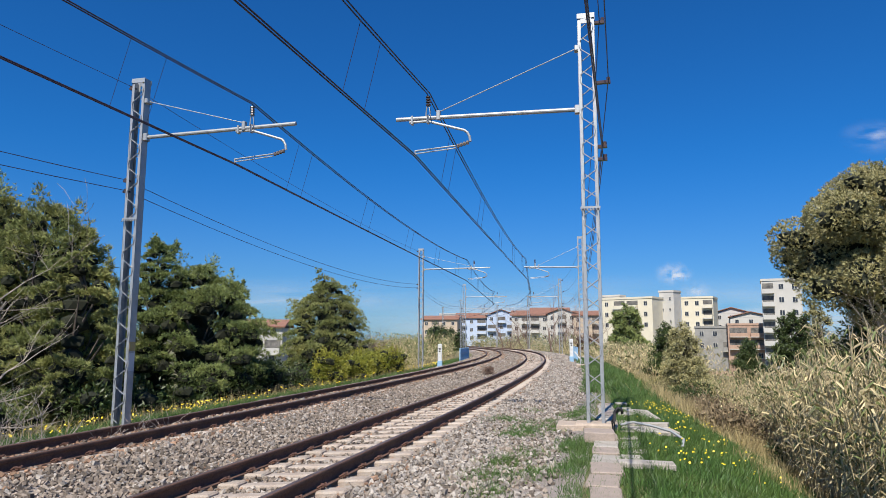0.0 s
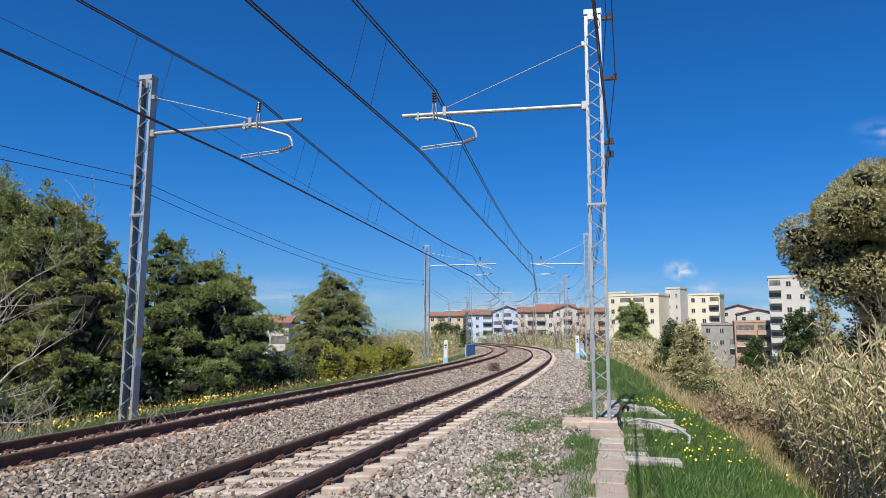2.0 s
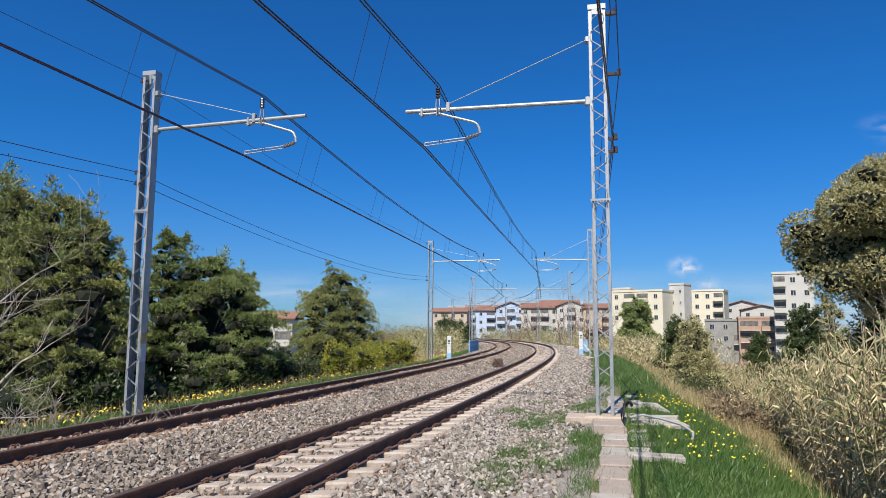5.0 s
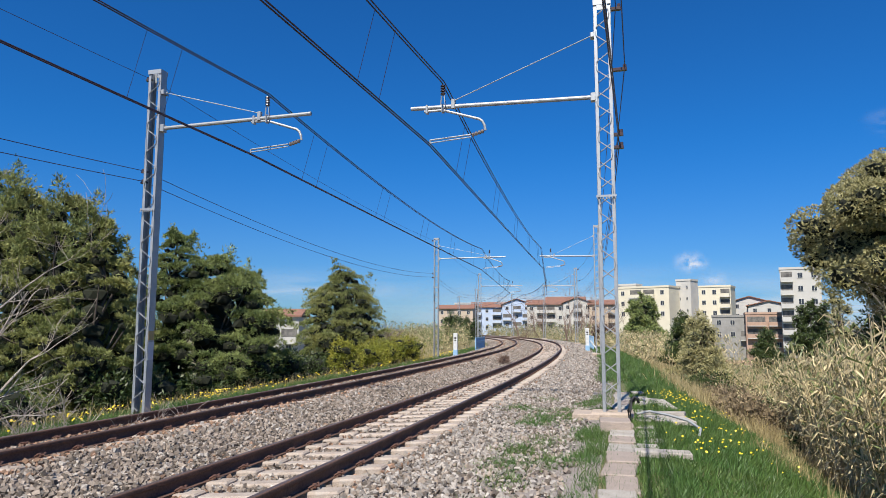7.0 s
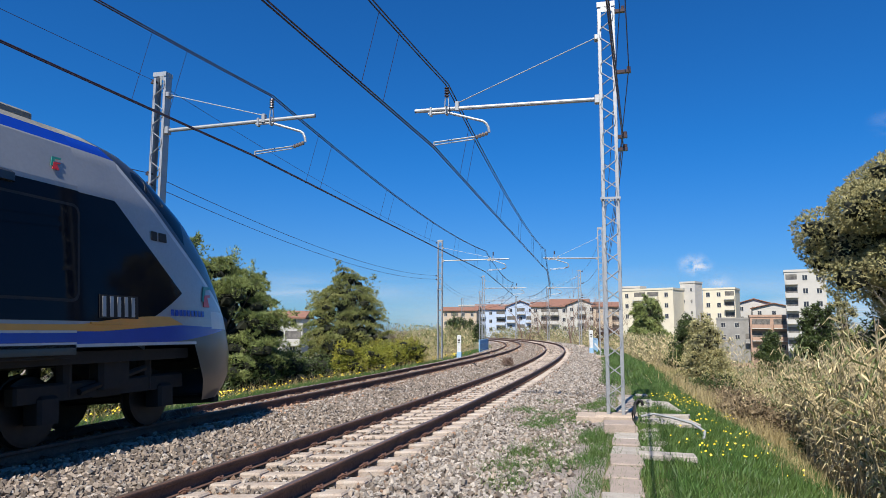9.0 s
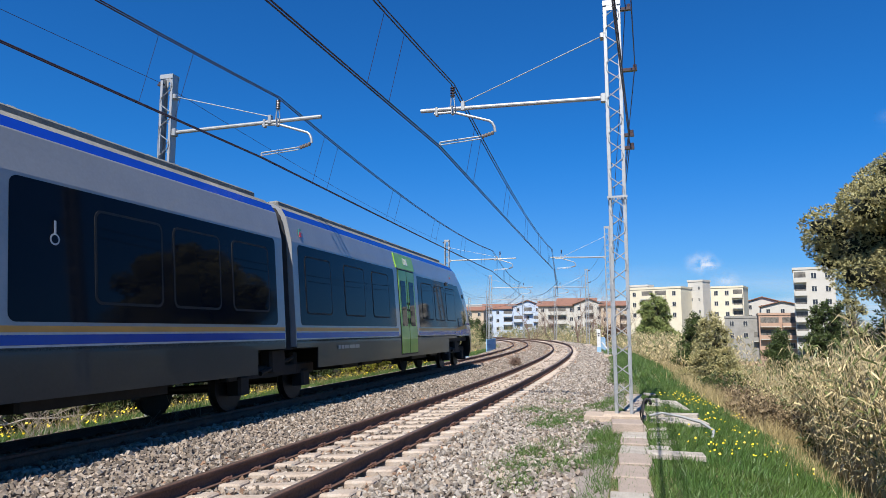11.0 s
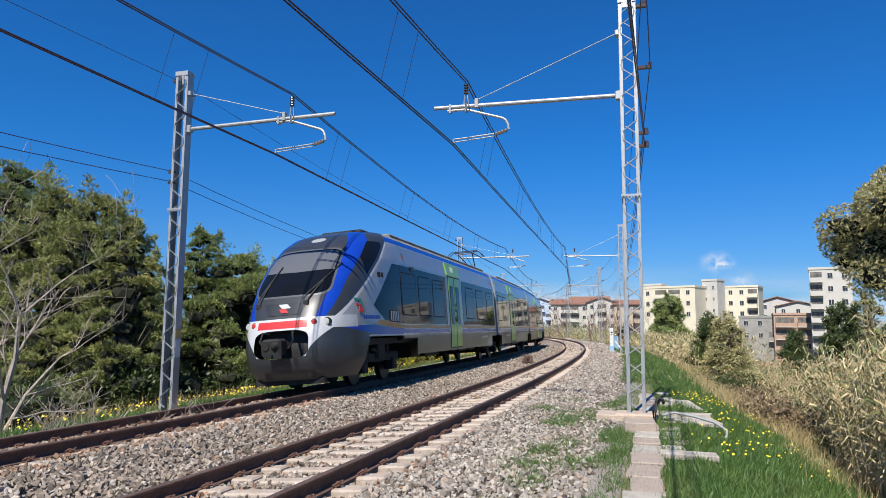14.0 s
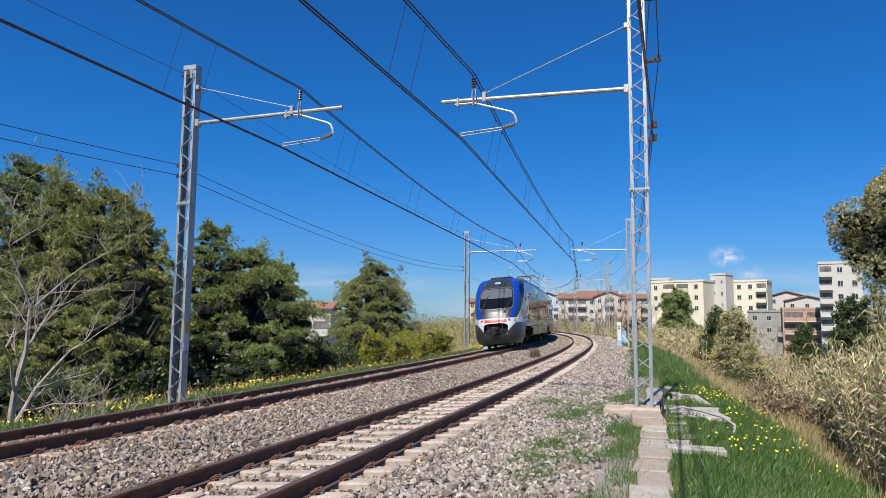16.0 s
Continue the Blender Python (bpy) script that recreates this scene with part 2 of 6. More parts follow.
def track(name, u0, label, s_lo, s_hi):
    tr = empty(name, Matrix.Identity(4), label, "railway track", "double track")
    tr["kind"] = "structure"
    for side in (-1, 1):
        sweep("rail", u0 + side * GAUGE_HALF, side * CANT / 2, tr)
    me = sleeper_mesh()
    s = s_lo
    rnd = random.Random(5)
    clips = Build()
    while s < s_hi:
        ob = new("sleeper", me)
        ob.parent = tr
        ob.matrix_basis = frame_at(s + rnd.uniform(-0.015, 0.015), u0, -0.16, LEAN)
        if s < 30:
            for side in (-1, 1):
                for e in (-1, 1):
                    m = frame_at(s, u0, -0.16, LEAN)
                    x = side * GAUGE_HALF + e * 0.105
                    clips.tube([m @ Vector((x - e * 0.04, -0.05, 0.02)), m @ Vector((x + e * 0.02, -0.055, 0.05)), m @ Vector((x + e * 0.045, 0.0, 0.03)), m @ Vector((x + e * 0.02, 0.055, 0.05)), m @ Vector((x - e * 0.04, 0.05, 0.02))], 0.012, 4)
                    clips.tube([m @ Vector((x, 0, -0.01)), m @ Vector((x, 0, 0.055))], 0.022, 6)
        s += 0.6
    ob = clips.done("rail_clip", CLIP, tr)
    tagged(ob, "rusty spring clips and bolts", kind="stuff")
    return tr


CLIP = mat("rusty_clip", (0.16, 0.075, 0.05), 0.85, 0.1, (0.09, 0.05, 0.04), 20, 0.7, 0.2)


# ---- masts and wires ----

def mast(s, u, z0, top, side, label, wide=0.33):
    """A lattice mast: two channels joined by zigzag lacing on two faces. side: +1 when its arm points to the left."""
    m = empty("lattice_mast", frame_at(s, u, z0), label, "catenary mast", "masts along the line")
    hgt = top - z0
    half, deep = wide / 2, 0.10
    for e in (-1, 1):
        b = Build()
        t = 0.008
        x0 = e * half
        b.box((min(x0, x0 - e * t), -deep, 0), (max(x0, x0 - e * t), deep, hgt))
        for y in (-deep, deep - t):
            b.box((min(x0, x0 - e * 0.065), y, 0), (max(x0, x0 - e * 0.065), y + t, hgt))
        b.done("channel", GALV, m)
    b = Build()
    n = int(hgt / 0.68)
    for y in (-deep - 0.012, deep + 0.012):
        # round bars bent into a wave, opposed on the two faces
        pts = []
        for i in range(8 * n + 1):
            e = math.sin(2 * math.pi * i / 8) * (1 if y > 0 else -1)
            pts.append((max(-0.92, min(0.92, e * 1.12)) * (half - 0.02), y, 0.12 + (hgt - 0.24) * i / (8 * n)))
        b.tube(pts, 0.011, 5)
    b.done("lacing", PAINTED, m)
    for y in (-deep - 0.02, deep + 0.005):
        Build().box((-half - 0.005, y, hgt - 0.10), (half + 0.005, y + 0.015, hgt)).done("cap_plate", GALV, m)
    b = Build()
    zc = (3.93 if side > 0 else 4.05) - z0
    for i in range(7):
        x = -half + wide * i / 6
        b.tube([(x, -deep - 0.02, zc), (x + 0.004, -deep - 0.07, zc - 0.05)], 0.012, 4)
    b.box((-half - 0.02, -deep - 0.03, zc), (half + 0.02, -deep - 0.012, zc + 0.04))
    b.done("spike_collar", GALV, m)
    b = Build()
    b.box((-half - 0.22, -0.30, -0.35), (half + 0.22, 0.30, 0.03), chamfer=0.03)
    b.done("footing", PLINTH, m)
    return m


def bracket(m, z0, side, half, reach_end, reach_tip, reach_ins, reach_bend, z_arm=(5.92, 5.98), z_tie=6.78, tie_end=2.6):
    """The arm, its stay and its registration arm on a mast; x runs from the mast towards the track."""
    x = lambda a: -side * a
    P = lambda a, z, y=0.0: (x(a), y, z - z0)
    b = Build()
    b.tube([P(half + 0.05, z_arm[0]), P(reach_end, z_arm[1])], 0.042, 10)
    b.done("arm_tube", PAINTED, m)
    b = Build()
    b.box((min(x(half - 0.02), x(half + 0.09)), -0.07, z_arm[0] - z0 - 0.08), (max(x(half - 0.02), x(half + 0.09)), 0.07, z_arm[0] - z0 + 0.08), chamfer=0.015)
    b.done("hinge", GALV, m)
    b = Build()
    b.box((min(x(half - 0.02), x(half + 0.07)), -0.09, z_tie - z0 - 0.05), (max(x(half - 0.02), x(half + 0.07)), 0.09, z_tie - z0 + 0.05), chamfer=0.015)
    b.done("hinge", GALV, m)
    b = Build()
    za = z_arm[1]
    b.tube([P(half + 0.05, z_tie), P(tie_end, za + 0.10)], 0.010, 6)
    b.box((x(tie_end) - 0.04, -0.05, za - z0 - 0.06), (x(tie_end) + 0.04, 0.05, za - z0 + 0.13), chamfer=0.01)
    b.done("stay_rod", PAINTED, m)
    # suspension insulator with its fork
    b = Build()
    b.tube([P(reach_ins - 0.05, za + 0.03), P(reach_ins - 0.03, za + 0.22), P(reach_ins, za + 0.24)], 0.014, 5)
    b.tube([P(reach_ins + 0.05, za + 0.03), P(reach_ins + 0.03, za + 0.22), P(reach_ins, za + 0.24)], 0.014, 5)
    b.tube([P(reach_ins - 0.09, za - 0.055), P(reach_ins + 0.09, za - 0.055)], 0.015, 5)
    b.done("suspension_fork", GALV, m)
    b = Build()
    pts, rs = [], []
    for i in range(4):
        zz = za + 0.25 + i * 0.055
        pts += [P(reach_ins, zz), P(reach_ins, zz + 0.012), P(reach_ins, zz + 0.03), P(reach_ins, zz + 0.04)]
        rs += [0.022, 0.055, 0.05, 0.022]
    b.tube(pts, rs, 10)
    b.done("insulator", INSUL, m)
    # curved drop tube and the flat registration arm that steadies the wire
    b = Build()
    zb = za - 0.08
    pts = []
    lo = 5.42
    for i in range(11):
        q = i / 10
        # a gentle slope, then a short rounded elbow
        e = reach_ins - (reach_ins - reach_bend) * (q / 0.7 * 0.86 if q < 0.7 else 0.86 + 0.14 * math.sin((q - 0.7) / 0.3 * math.pi / 2))
        zz = zb - (zb - lo) * (q / 0.7 * 0.50 if q < 0.7 else 0.50 + 0.50 * (1 - math.cos((q - 0.7) / 0.3 * math.pi / 2)) ** 0.8)
        pts.append(P(e, zz))
    start = reach_ins + (reach_ins - reach_bend) * 0.45
    b.tube([P(start, zb)] + pts, 0.027, 8)
    for a in (start + 0.06 * (1 if reach_bend > reach_ins else -1), reach_ins):
        b.box((x(a) - 0.025, -0.05, zb - z0 - 0.05), (x(a) + 0.025, 0.05, za - z0 + 0.05), chamfer=0.01)
    b.done("drop_tube", PAINTED, m)
    d = 1 if reach_tip > reach_bend else -1
    b = Build()
    pts, rs = [], []
    for i in range(4):
        a = reach_bend + d * (0.03 + i * 0.065)
        zz = lo - 0.02 - 0.018 * i
        pts += [P(a, zz), P(a + d * 0.015, zz), P(a + d * 0.045, zz), P(a + d * 0.055, zz)]
        rs += [0.022, 0.045, 0.04, 0.022]
    b.tube(pts, rs, 8)
    b.done("insulator", mat_red, m)
    b = Build()
    a = reach_bend + d * 0.30
    b.tube([P(a, lo - 0.07), P(reach_tip, 5.29)], 0.016, 6)
    b.tube([P(a, lo - 0.12), P(reach_tip, 5.23)], 0.012, 6)
    b.tube([P(reach_tip, 5.30), P(reach_tip, 5.19)], 0.016, 6)
    b.done("registration_arm", PAINTED, m)


mat_red = mat("grey_brown_insulator", (0.17, 0.14, 0.125), 0.35)
MASTS_L = [(-26.5, -6.45), (3.5, -6.30), (33.5, -6.95), (63.5, -7.0), (93.5, -7.0), (118, -7.0)]
MASTS_R = [(-26.3, 3.45), (3.75, 3.55), (33.5, 3.14), (63.5, 3.1), (93.5, 3.1), (118, 3.1)]
Z_L, Z_R = -0.42, -0.06
TOP_L, TOP_R = 7.27, 7.83


def masts():
    for i, (s, u) in enumerate(MASTS_L):
        m = mast(s, u, Z_L, TOP_L, -1, "grey galvanised lattice mast with a bracket arm over the far track")
        c = -SPACING - u
        bracket(m, Z_L, -1, 0.165, c + 1.43, c + 0.03, c + 0.40, c + 1.22, z_tie=6.75, tie_end=c + 0.22)
        for z in (7.08, 4.94, 4.70):
            b = Build()
            b.box((-0.30, -0.03, z - Z_L - 0.02), (-0.14, 0.03, z - Z_L + 0.02))
            b.tube([(-0.26, 0, z - Z_L), (-0.26, 0, z - Z_L + 0.07)], 0.03, 8)
            b.done("wire_bracket", INSUL, m)
        if i == 1:
            b = Build()
            b.box((0.168, -0.09, 1.62), (0.172, 0.09, 1.82))
            b.done("number_plate", mat("ochre_plate", (0.45, 0.33, 0.12), 0.6, second=(0.38, 0.28, 0.12)), m)
            b = Build()
            b.box((0.168, -0.09, 1.20), (0.172, 0.09, 1.58))
            b.done("sign_plate", mat("pale_plate", (0.55, 0.57, 0.58), 0.6, second=(0.45, 0.46, 0.47)), m)
    for i, (s, u) in enumerate(MASTS_R):
        m = mast(s, u, Z_R, TOP_R, 1, "pale galvanised lattice mast with a bracket arm over the near track")
        bracket(m, Z_R, 1, 0.165, u + 0.34, u - 0.07, u - 0.34, u - 1.22, z_tie=7.16, tie_end=u - 0.56)
        for z, e in ((7.66, 0.18), (6.43, 0.26), (5.15, 0.16), (4.90, 0.16)):
            b = Build()
            b.box((0.14, -0.04, z - Z_R - 0.03), (0.18 + e, 0.04, z - Z_R + 0.03), chamfer=0.01)
            b.tube([(0.14 + e, 0, z - Z_R - 0.02), (0.14 + e, 0, z - Z_R + 0.09)], 0.035, 8)
            b.done("wire_bracket", INSUL, m)


def span(b, ends, z_of, r, steps=14, du=0.0, sag=0.0):
    """A wire from mast to mast; ends holds (s, u, z)."""
    pts = []
    for (s0, u0, z0), (s1, u1, z1) in zip(ends[:-1], ends[1:]):
        p0, p1 = line(s0, u0 + du, z0), line(s1, u1 + du, z1)
        for i in range(steps):
            q = i / steps
            p = p0.lerp(p1, q)
            p.z -= sag * 4 * q * (1 - q)
            pts.append(p)
    pts.append(p1)
    b.tube(pts, r, 5, caps=False)


def wires():
    for name, masts_, off_i, off_c in (("far", MASTS_L, 0.40, 0.05), ("near", MASTS_R, 0.34, 0.08)):
        c0 = -SPACING if name == "far" else 0.0
        # the wires zigzag a little from mast to mast
        stag = [-0.10 if name == "near" else 0.12, off_c, -0.12, 0.1, -0.1, 0.0]
        stag_i = [0.3, off_i, -0.24 if name == "near" else -0.08, 0.1, 0.1, 0.0]
        carr = [(s, c0 + g, 6.50) for (s, _), g in zip(masts_, stag_i)]
        cont = [(s, c0 + g, 5.18) for (s, _), g in zip(masts_, stag)]
        line_ = empty("overhead_line", Matrix.Identity(4), "dark contact wires, messenger wires and droppers over the %s track" % name, "overhead wire", "overhead lines")
        for du in (-0.03, 0.03):
            b = Build()
            span(b, carr, None, 0.0125, 16, du, 0.42)
            b.done("messenger_wire", WIRE, line_)
        for du in (-0.025, 0.025):
            b = Build()
            span(b, cont, None, 0.0125, 16, du, 0.02)
            b.done("contact_wire", WIRE, line_)
        for (a, b_), (c, d) in zip(zip(carr[:-1], carr[1:]), zip(cont[:-1], cont[1:])):
            p0, p1 = line(*a), line(*b_)
            q0, q1 = line(*c), line(*d)
            for i in range(5):
                for k in (0, 1):
                    q = (2.6 + i * 5.9 + k * 0.9) / 30
                    t = p0.lerp(p1, q)
                    t.z -= 0.42 * 4 * q * (1 - q)
                    w = q0.lerp(q1, q)
                    w.z -= 0.02 * 4 * q * (1 - q)
                    Build().tube([t, w], 0.005, 4, caps=False).done("dropper", WIRE, line_)
    for label, masts_, u_off, zs, sag, r in (
            ("thin earth wire along the far masts", MASTS_L, -0.22, (7.12,), 0.25, 0.006),
            ("dark feeder cables along the far masts", MASTS_L, -0.28, (4.98, 4.74), 0.55, 0.008),
            ("dark feeder cables along the near masts", MASTS_R, 0.26, (7.72, 6.49, 5.21, 4.96), 0.5, 0.010)):
        line_ = empty("feeder_line", Matrix.Identity(4), label, "overhead wire", "feeder lines")
        for z in zs:
            b = Build()
            off = u_off + (0.14 if z == 6.49 else 0)
            span(b, [(s, u + off, z) for s, u in masts_], None, r, 16, 0, sag)
            b.done("cable", WIRE, line_)


masts()
wires()


# ---- the train ----
SILVER = mat("silver_paint", (0.31, 0.32, 0.33), 0.34, 0.15, (0.26, 0.27, 0.28), 1.5, 0.5, 0.05, coat=0.5)
ANTHRACITE = mat("anthracite_paint", (0.014, 0.017, 0.022), 0.36, 0.0, (0.021, 0.023, 0.026), 2, 0.5, 0.15, coat=0.3)
BLUE = mat("deep_blue_paint", (0.005, 0.042, 0.36), 0.25, 0.0, (0.006, 0.036, 0.29), 2, 0.5, 0.05, coat=0.1)
GREEN = mat("bright_green_paint", (0.27, 0.52, 0.035), 0.35, 0.0, (0.22, 0.45, 0.03), 2, 0.5, 0.05, coat=0.3)
ORANGE = mat("orange_stripe", (0.66, 0.33, 0.06), 0.4, second=(0.55, 0.27, 0.05))
WHITE = mat("white_paint", (0.50, 0.51, 0.52), 0.35, 0.0, (0.40, 0.40, 0.40), 3, 0.5, 0.08, coat=0.2)
RED = mat("red_paint", (0.55, 0.03, 0.03), 0.35, second=(0.45, 0.03, 0.03))
BAND = mat("dark_window_band", (0.005, 0.007, 0.012), 0.06, 0.0, (0.008, 0.010, 0.015), 1.5, 0.5)
GLASS = mat("tinted_glass", (0.006, 0.008, 0.012), 0.03)
for m_ in (BAND, GLASS):
    m_.node_tree.nodes["Principled BSDF"].inputs["Specular IOR Level"].default_value = 0.12
ROOF = mat("dusty_roof", (0.24, 0.23, 0.20), 0.75, 0, (0.13, 0.13, 0.125), 2, 0.7, 0.25)
UNDER = mat("grimy_underframe", (0.007, 0.0065, 0.006), 0.75, 0.1, (0.014, 0.012, 0.010), 6, 0.7, 0.3)
WHEEL = mat("wheel_steel", (0.022, 0.019, 0.017), 0.5, 0.4, (0.010, 0.009, 0.008), 5, 0.6)
LAMP = mat("lamp_glass", (0.50, 0.50, 0.46), 0.08, 0.3)
BELLOWS = mat("black_bellows", (0.010, 0.010, 0.011), 0.8)
BLIND = mat("pale_blind", (0.10, 0.105, 0.115), 0.12)
DARK_SILVER = mat("dark_silver_paint", (0.12, 0.125, 0.135), 0.35, 0.3, (0.09, 0.095, 0.10), 2, 0.5)
PANTO = mat("red_brown_frame", (0.075, 0.022, 0.020), 0.5, 0.2)

SECT = [(0.60, 1.435), (1.10, 1.462), (1.45, 1.466), (3.12, 1.462), (3.62, 1.37), (3.80, 1.27), (3.92, 1.12), (4.00, 0.70), (4.02, 0.0)]
END_LEN, MID_LEN = 17.6, 12.5
NOSE_FROM = 13.2


def side_x(z):
    return float(np.interp(z, [a for a, _ in SECT], [b for _, b in SECT]))


def flank_x(y, z):
    """Half width of the skin, also along the tapering cab."""
    if y <= NOSE_FROM:
        return side_x(z)
    tip, n = float(np.interp(z, NOSE_Z, NOSE_Y)), nose_power(z)
    q = min(0.999, (y - NOSE_FROM) / (tip - NOSE_FROM))
    return side_x(z) * (1 - q ** n) ** (1 / n)


def panel(name, parent, y0, y1, z0, z1, material, off=0.006, thick=0.012, side=1, label=""):
    """A sheet laid on the car's side, following its section."""
    zs = [z0] + [a for a, _ in SECT if z0 + 0.01 < a < z1 - 0.01] + [z1]
    vs, fs = [], []
    for z in zs:
        x, x1 = flank_x(y0, z), flank_x(y1, z)
        vs += [(side * (x + off), y0, z), (side * (x1 + off), y1, z), (side * (x + off - thick), y0, z), (side * (x1 + off - thick), y1, z)]
    for i in range(len(zs) - 1):
        a, b = 4 * i, 4 * (i + 1)
        fs += [(a, a + 1, b + 1, b), (a + 3, a + 2, b + 2, b + 3), (a + 2, a, b, b + 2), (a + 1, a + 3, b + 3, b + 1)]
    k = 4 * (len(zs) - 1)
    fs += [(0, 2, 3, 1), (k, k + 1, k + 3, k + 2)]
    ob = link(name, vs, fs, material, parent)
    if label:
        ob["label"] = label
    return ob


def side_poly(name, parent, outline, material, off=0.006, thick=0.010, side=1, label=""):
    n = len(outline)
    vs = [(side * (flank_x(y, z) + off), y, z) for y, z in outline] + [(side * (flank_x(y, z) + off - thick), y, z) for y, z in outline]
    fs = [tuple(range(n)), tuple(range(2 * n - 1, n - 1, -1))] + [(i, (i + 1) % n, n + (i + 1) % n, n + i) for i in range(n)]
    ob = link(name, vs, fs, material, parent)
    if label:
        ob["label"] = label
    return ob


def rounded(y0, y1, z0, z1, r=0.10, n=4):
    out = []
    for cy, cz, a0 in ((y1 - r, z1 - r, 0), (y0 + r, z1 - r, 90), (y0 + r, z0 + r, 180), (y1 - r, z0 + r, 270)):
        out += [(cy + r * math.cos(radians(a0 + 90 * i / n)), cz + r * math.sin(radians(a0 + 90 * i / n))) for i in range(n + 1)]
    return out


def shell(name, parent, y0, y1, zlo, zhi, material):
    """The car's skin between two heights, both sides joined over the roof where it reaches it."""
    zs = [zlo] + [a for a, _ in SECT if zlo + 0.01 < a < zhi - 0.001] + [zhi]
    ring = [(side_x(z), z) for z in zs]
    if zhi > 4.0:
        full = ring + [(-x, z) for x, z in ring[-2::-1]]
        parts = [full]
    else:
        parts = [ring, [(-x, z) for x, z in ring]]
    for prof in parts:
        n = len(prof)
        vs = [(x, y0, z) for x, z in prof] + [(x, y1, z) for x, z in prof]
        link(name, vs, [(i, n + i, n + i + 1, i + 1) for i in range(n - 1)], material, parent)


def end_wall(parent, y):
    zs = [1.05] + [a for a, _ in SECT if a > 1.1]
    prof = [(side_x(z) - 0.004, z) for z in zs]
    full = prof + [(-x, z) for x, z in prof[-2::-1]]
    n = len(full)
    vs = [(x, y, z) for x, z in full] + [(x, y + 0.04, z) for x, z in full]
    return link("end_wall", vs, [tuple(range(n)), tuple(range(2 * n - 1, n - 1, -1))] + [(i, (i + 1) % n, n + (i + 1) % n, n + i) for i in range(n)], SILVER, parent)


def door(parent, y0, y1, side):
    """Two green leaves with a tall dark pane each, and the sloped green panel above them."""
    mid = (y0 + y1) / 2
    panel("door_frame", parent, y0 - 0.05, y1 + 0.05, 0.66, 3.14, BLACK, 0.004, 0.03, side)
    for a, b in ((y0, mid - 0.028), (mid + 0.028, y1)):
        leaf = panel("door_leaf", parent, a, b, 0.70, 3.10, GREEN, 0.016, 0.02, side, "bright green door leaf")
        w = b - a
        side_poly("door_pane", leaf, rounded(a + 0.2 * w, b - 0.2 * w, 1.48, 2.80, 0.05), GLASS, 0.024, 0.01, side)
        e = b - 0.06 if a == y0 else a + 0.06
        for z in (1.95, 2.14):
            side_poly("door_button", leaf, [(e + 0.04 * math.cos(k * math.pi / 5), z + 0.04 * math.sin(k * math.pi / 5)) for k in range(10)], BLACK, 0.028, 0.012, side)
        panel("door_handle", leaf, e - 0.015, e + 0.015, 1.55, 1.72, BLACK, 0.030, 0.014, side)
    panel("door_header", parent, y0 - 0.12, y1 + 0.12, 3.16, 3.60, GREEN, 0.022, 0.026, side, "bright green panel over the door")
    for i in range(6):
        y = mid - 0.10 + i * 0.07
        panel("header_slat", parent, y, y + 0.03, 3.30, 3.50, WHITE, 0.028, 0.008, side)


def bars(parent, y, z, widths, h, material, side):
    """Writing too small to read, as bars."""
    for w in widths:
        panel("marking", parent, y, y + w, z, z + h, material, 0.014, 0.004, side)
        y += w + h * 0.35


def wheelset(parent, y):
    b = Build()
    b.tube([(-0.9, 0, 0), (0.9, 0, 0)], 0.075, 8)
    for e in (-1, 1):
        pts = [(e * a, 0, 0) for a in (0.685, 0.69, 0.715, 0.72, 0.815, 0.82)]
        b.tube(pts, [0.38, 0.445, 0.445, 0.425, 0.415, 0.37], 24)
    ob = b.done("wheelset", WHEEL, parent)
    ob.matrix_basis = Matrix.Translation((0, y, 0.42))
    return ob


def bogie(parent, y, base=2.3):
    b = Build()
    for e in (-1, 1):
        b.box((e * 1.0 - 0.09, y - base / 2 - 0.45, 0.52), (e * 1.0 + 0.09, y + base / 2 + 0.45, 0.74), chamfer=0.03)
        for q in (-1, 1):
            b.box((e * 1.0 - 0.14, y + q * base / 2 - 0.16, 0.27), (e * 1.0 + 0.14, y + q * base / 2 + 0.16, 0.60), chamfer=0.04)
            b.tube([(e * 1.0, y + q * (base / 2 - 0.32), 0.55), (e * 1.0, y + q * (base / 2 - 0.32), 0.95)], 0.10, 8)
        b.tube([(e * 1.12, y - 0.6, 0.60), (e * 1.12, y + 0.6, 0.85)], 0.045, 6)
        b.box((e * 1.05 - 0.12, y - 0.28, 0.60), (e * 1.05 + 0.12, y + 0.28, 1.05), chamfer=0.05)
    b.box((-1.0, y - 0.25, 0.50), (1.0, y + 0.25, 0.75))
    b.done("bogie_frame", UNDER, parent)
    for q in (-1, 1):
        wheelset(parent, y + q * base / 2)


def stripes(parent, y0, y1, side):
    panel("lower_white_stripe", parent, y0, y1, 1.178, 1.204, WHITE, 0.004, 0.006, side)
    panel("blue_stripe", parent, y0, y1, 1.206, 1.316, BLUE, 0.004, 0.006, side)
    panel("white_stripe", parent, y0, y1, 1.318, 1.344, WHITE, 0.004, 0.006, side)
    panel("orange_stripe", parent, y0, y1, 1.346, 1.418, ORANGE, 0.004, 0.006, side)


def windows(parent, spans, side, z0=1.72, z1=2.85):
    for y0, y1 in spans:
        w = side_poly("window_pane", parent, rounded(y0, y1, z0, z1, 0.09), GLASS, 0.014, 0.012, side)
        rim = rounded(y0 - 0.035, y1 + 0.035, z0 - 0.035, z1 + 0.035, 0.11)
        side_poly("window_seal", w, rim, BLACK, 0.011, 0.008, side)


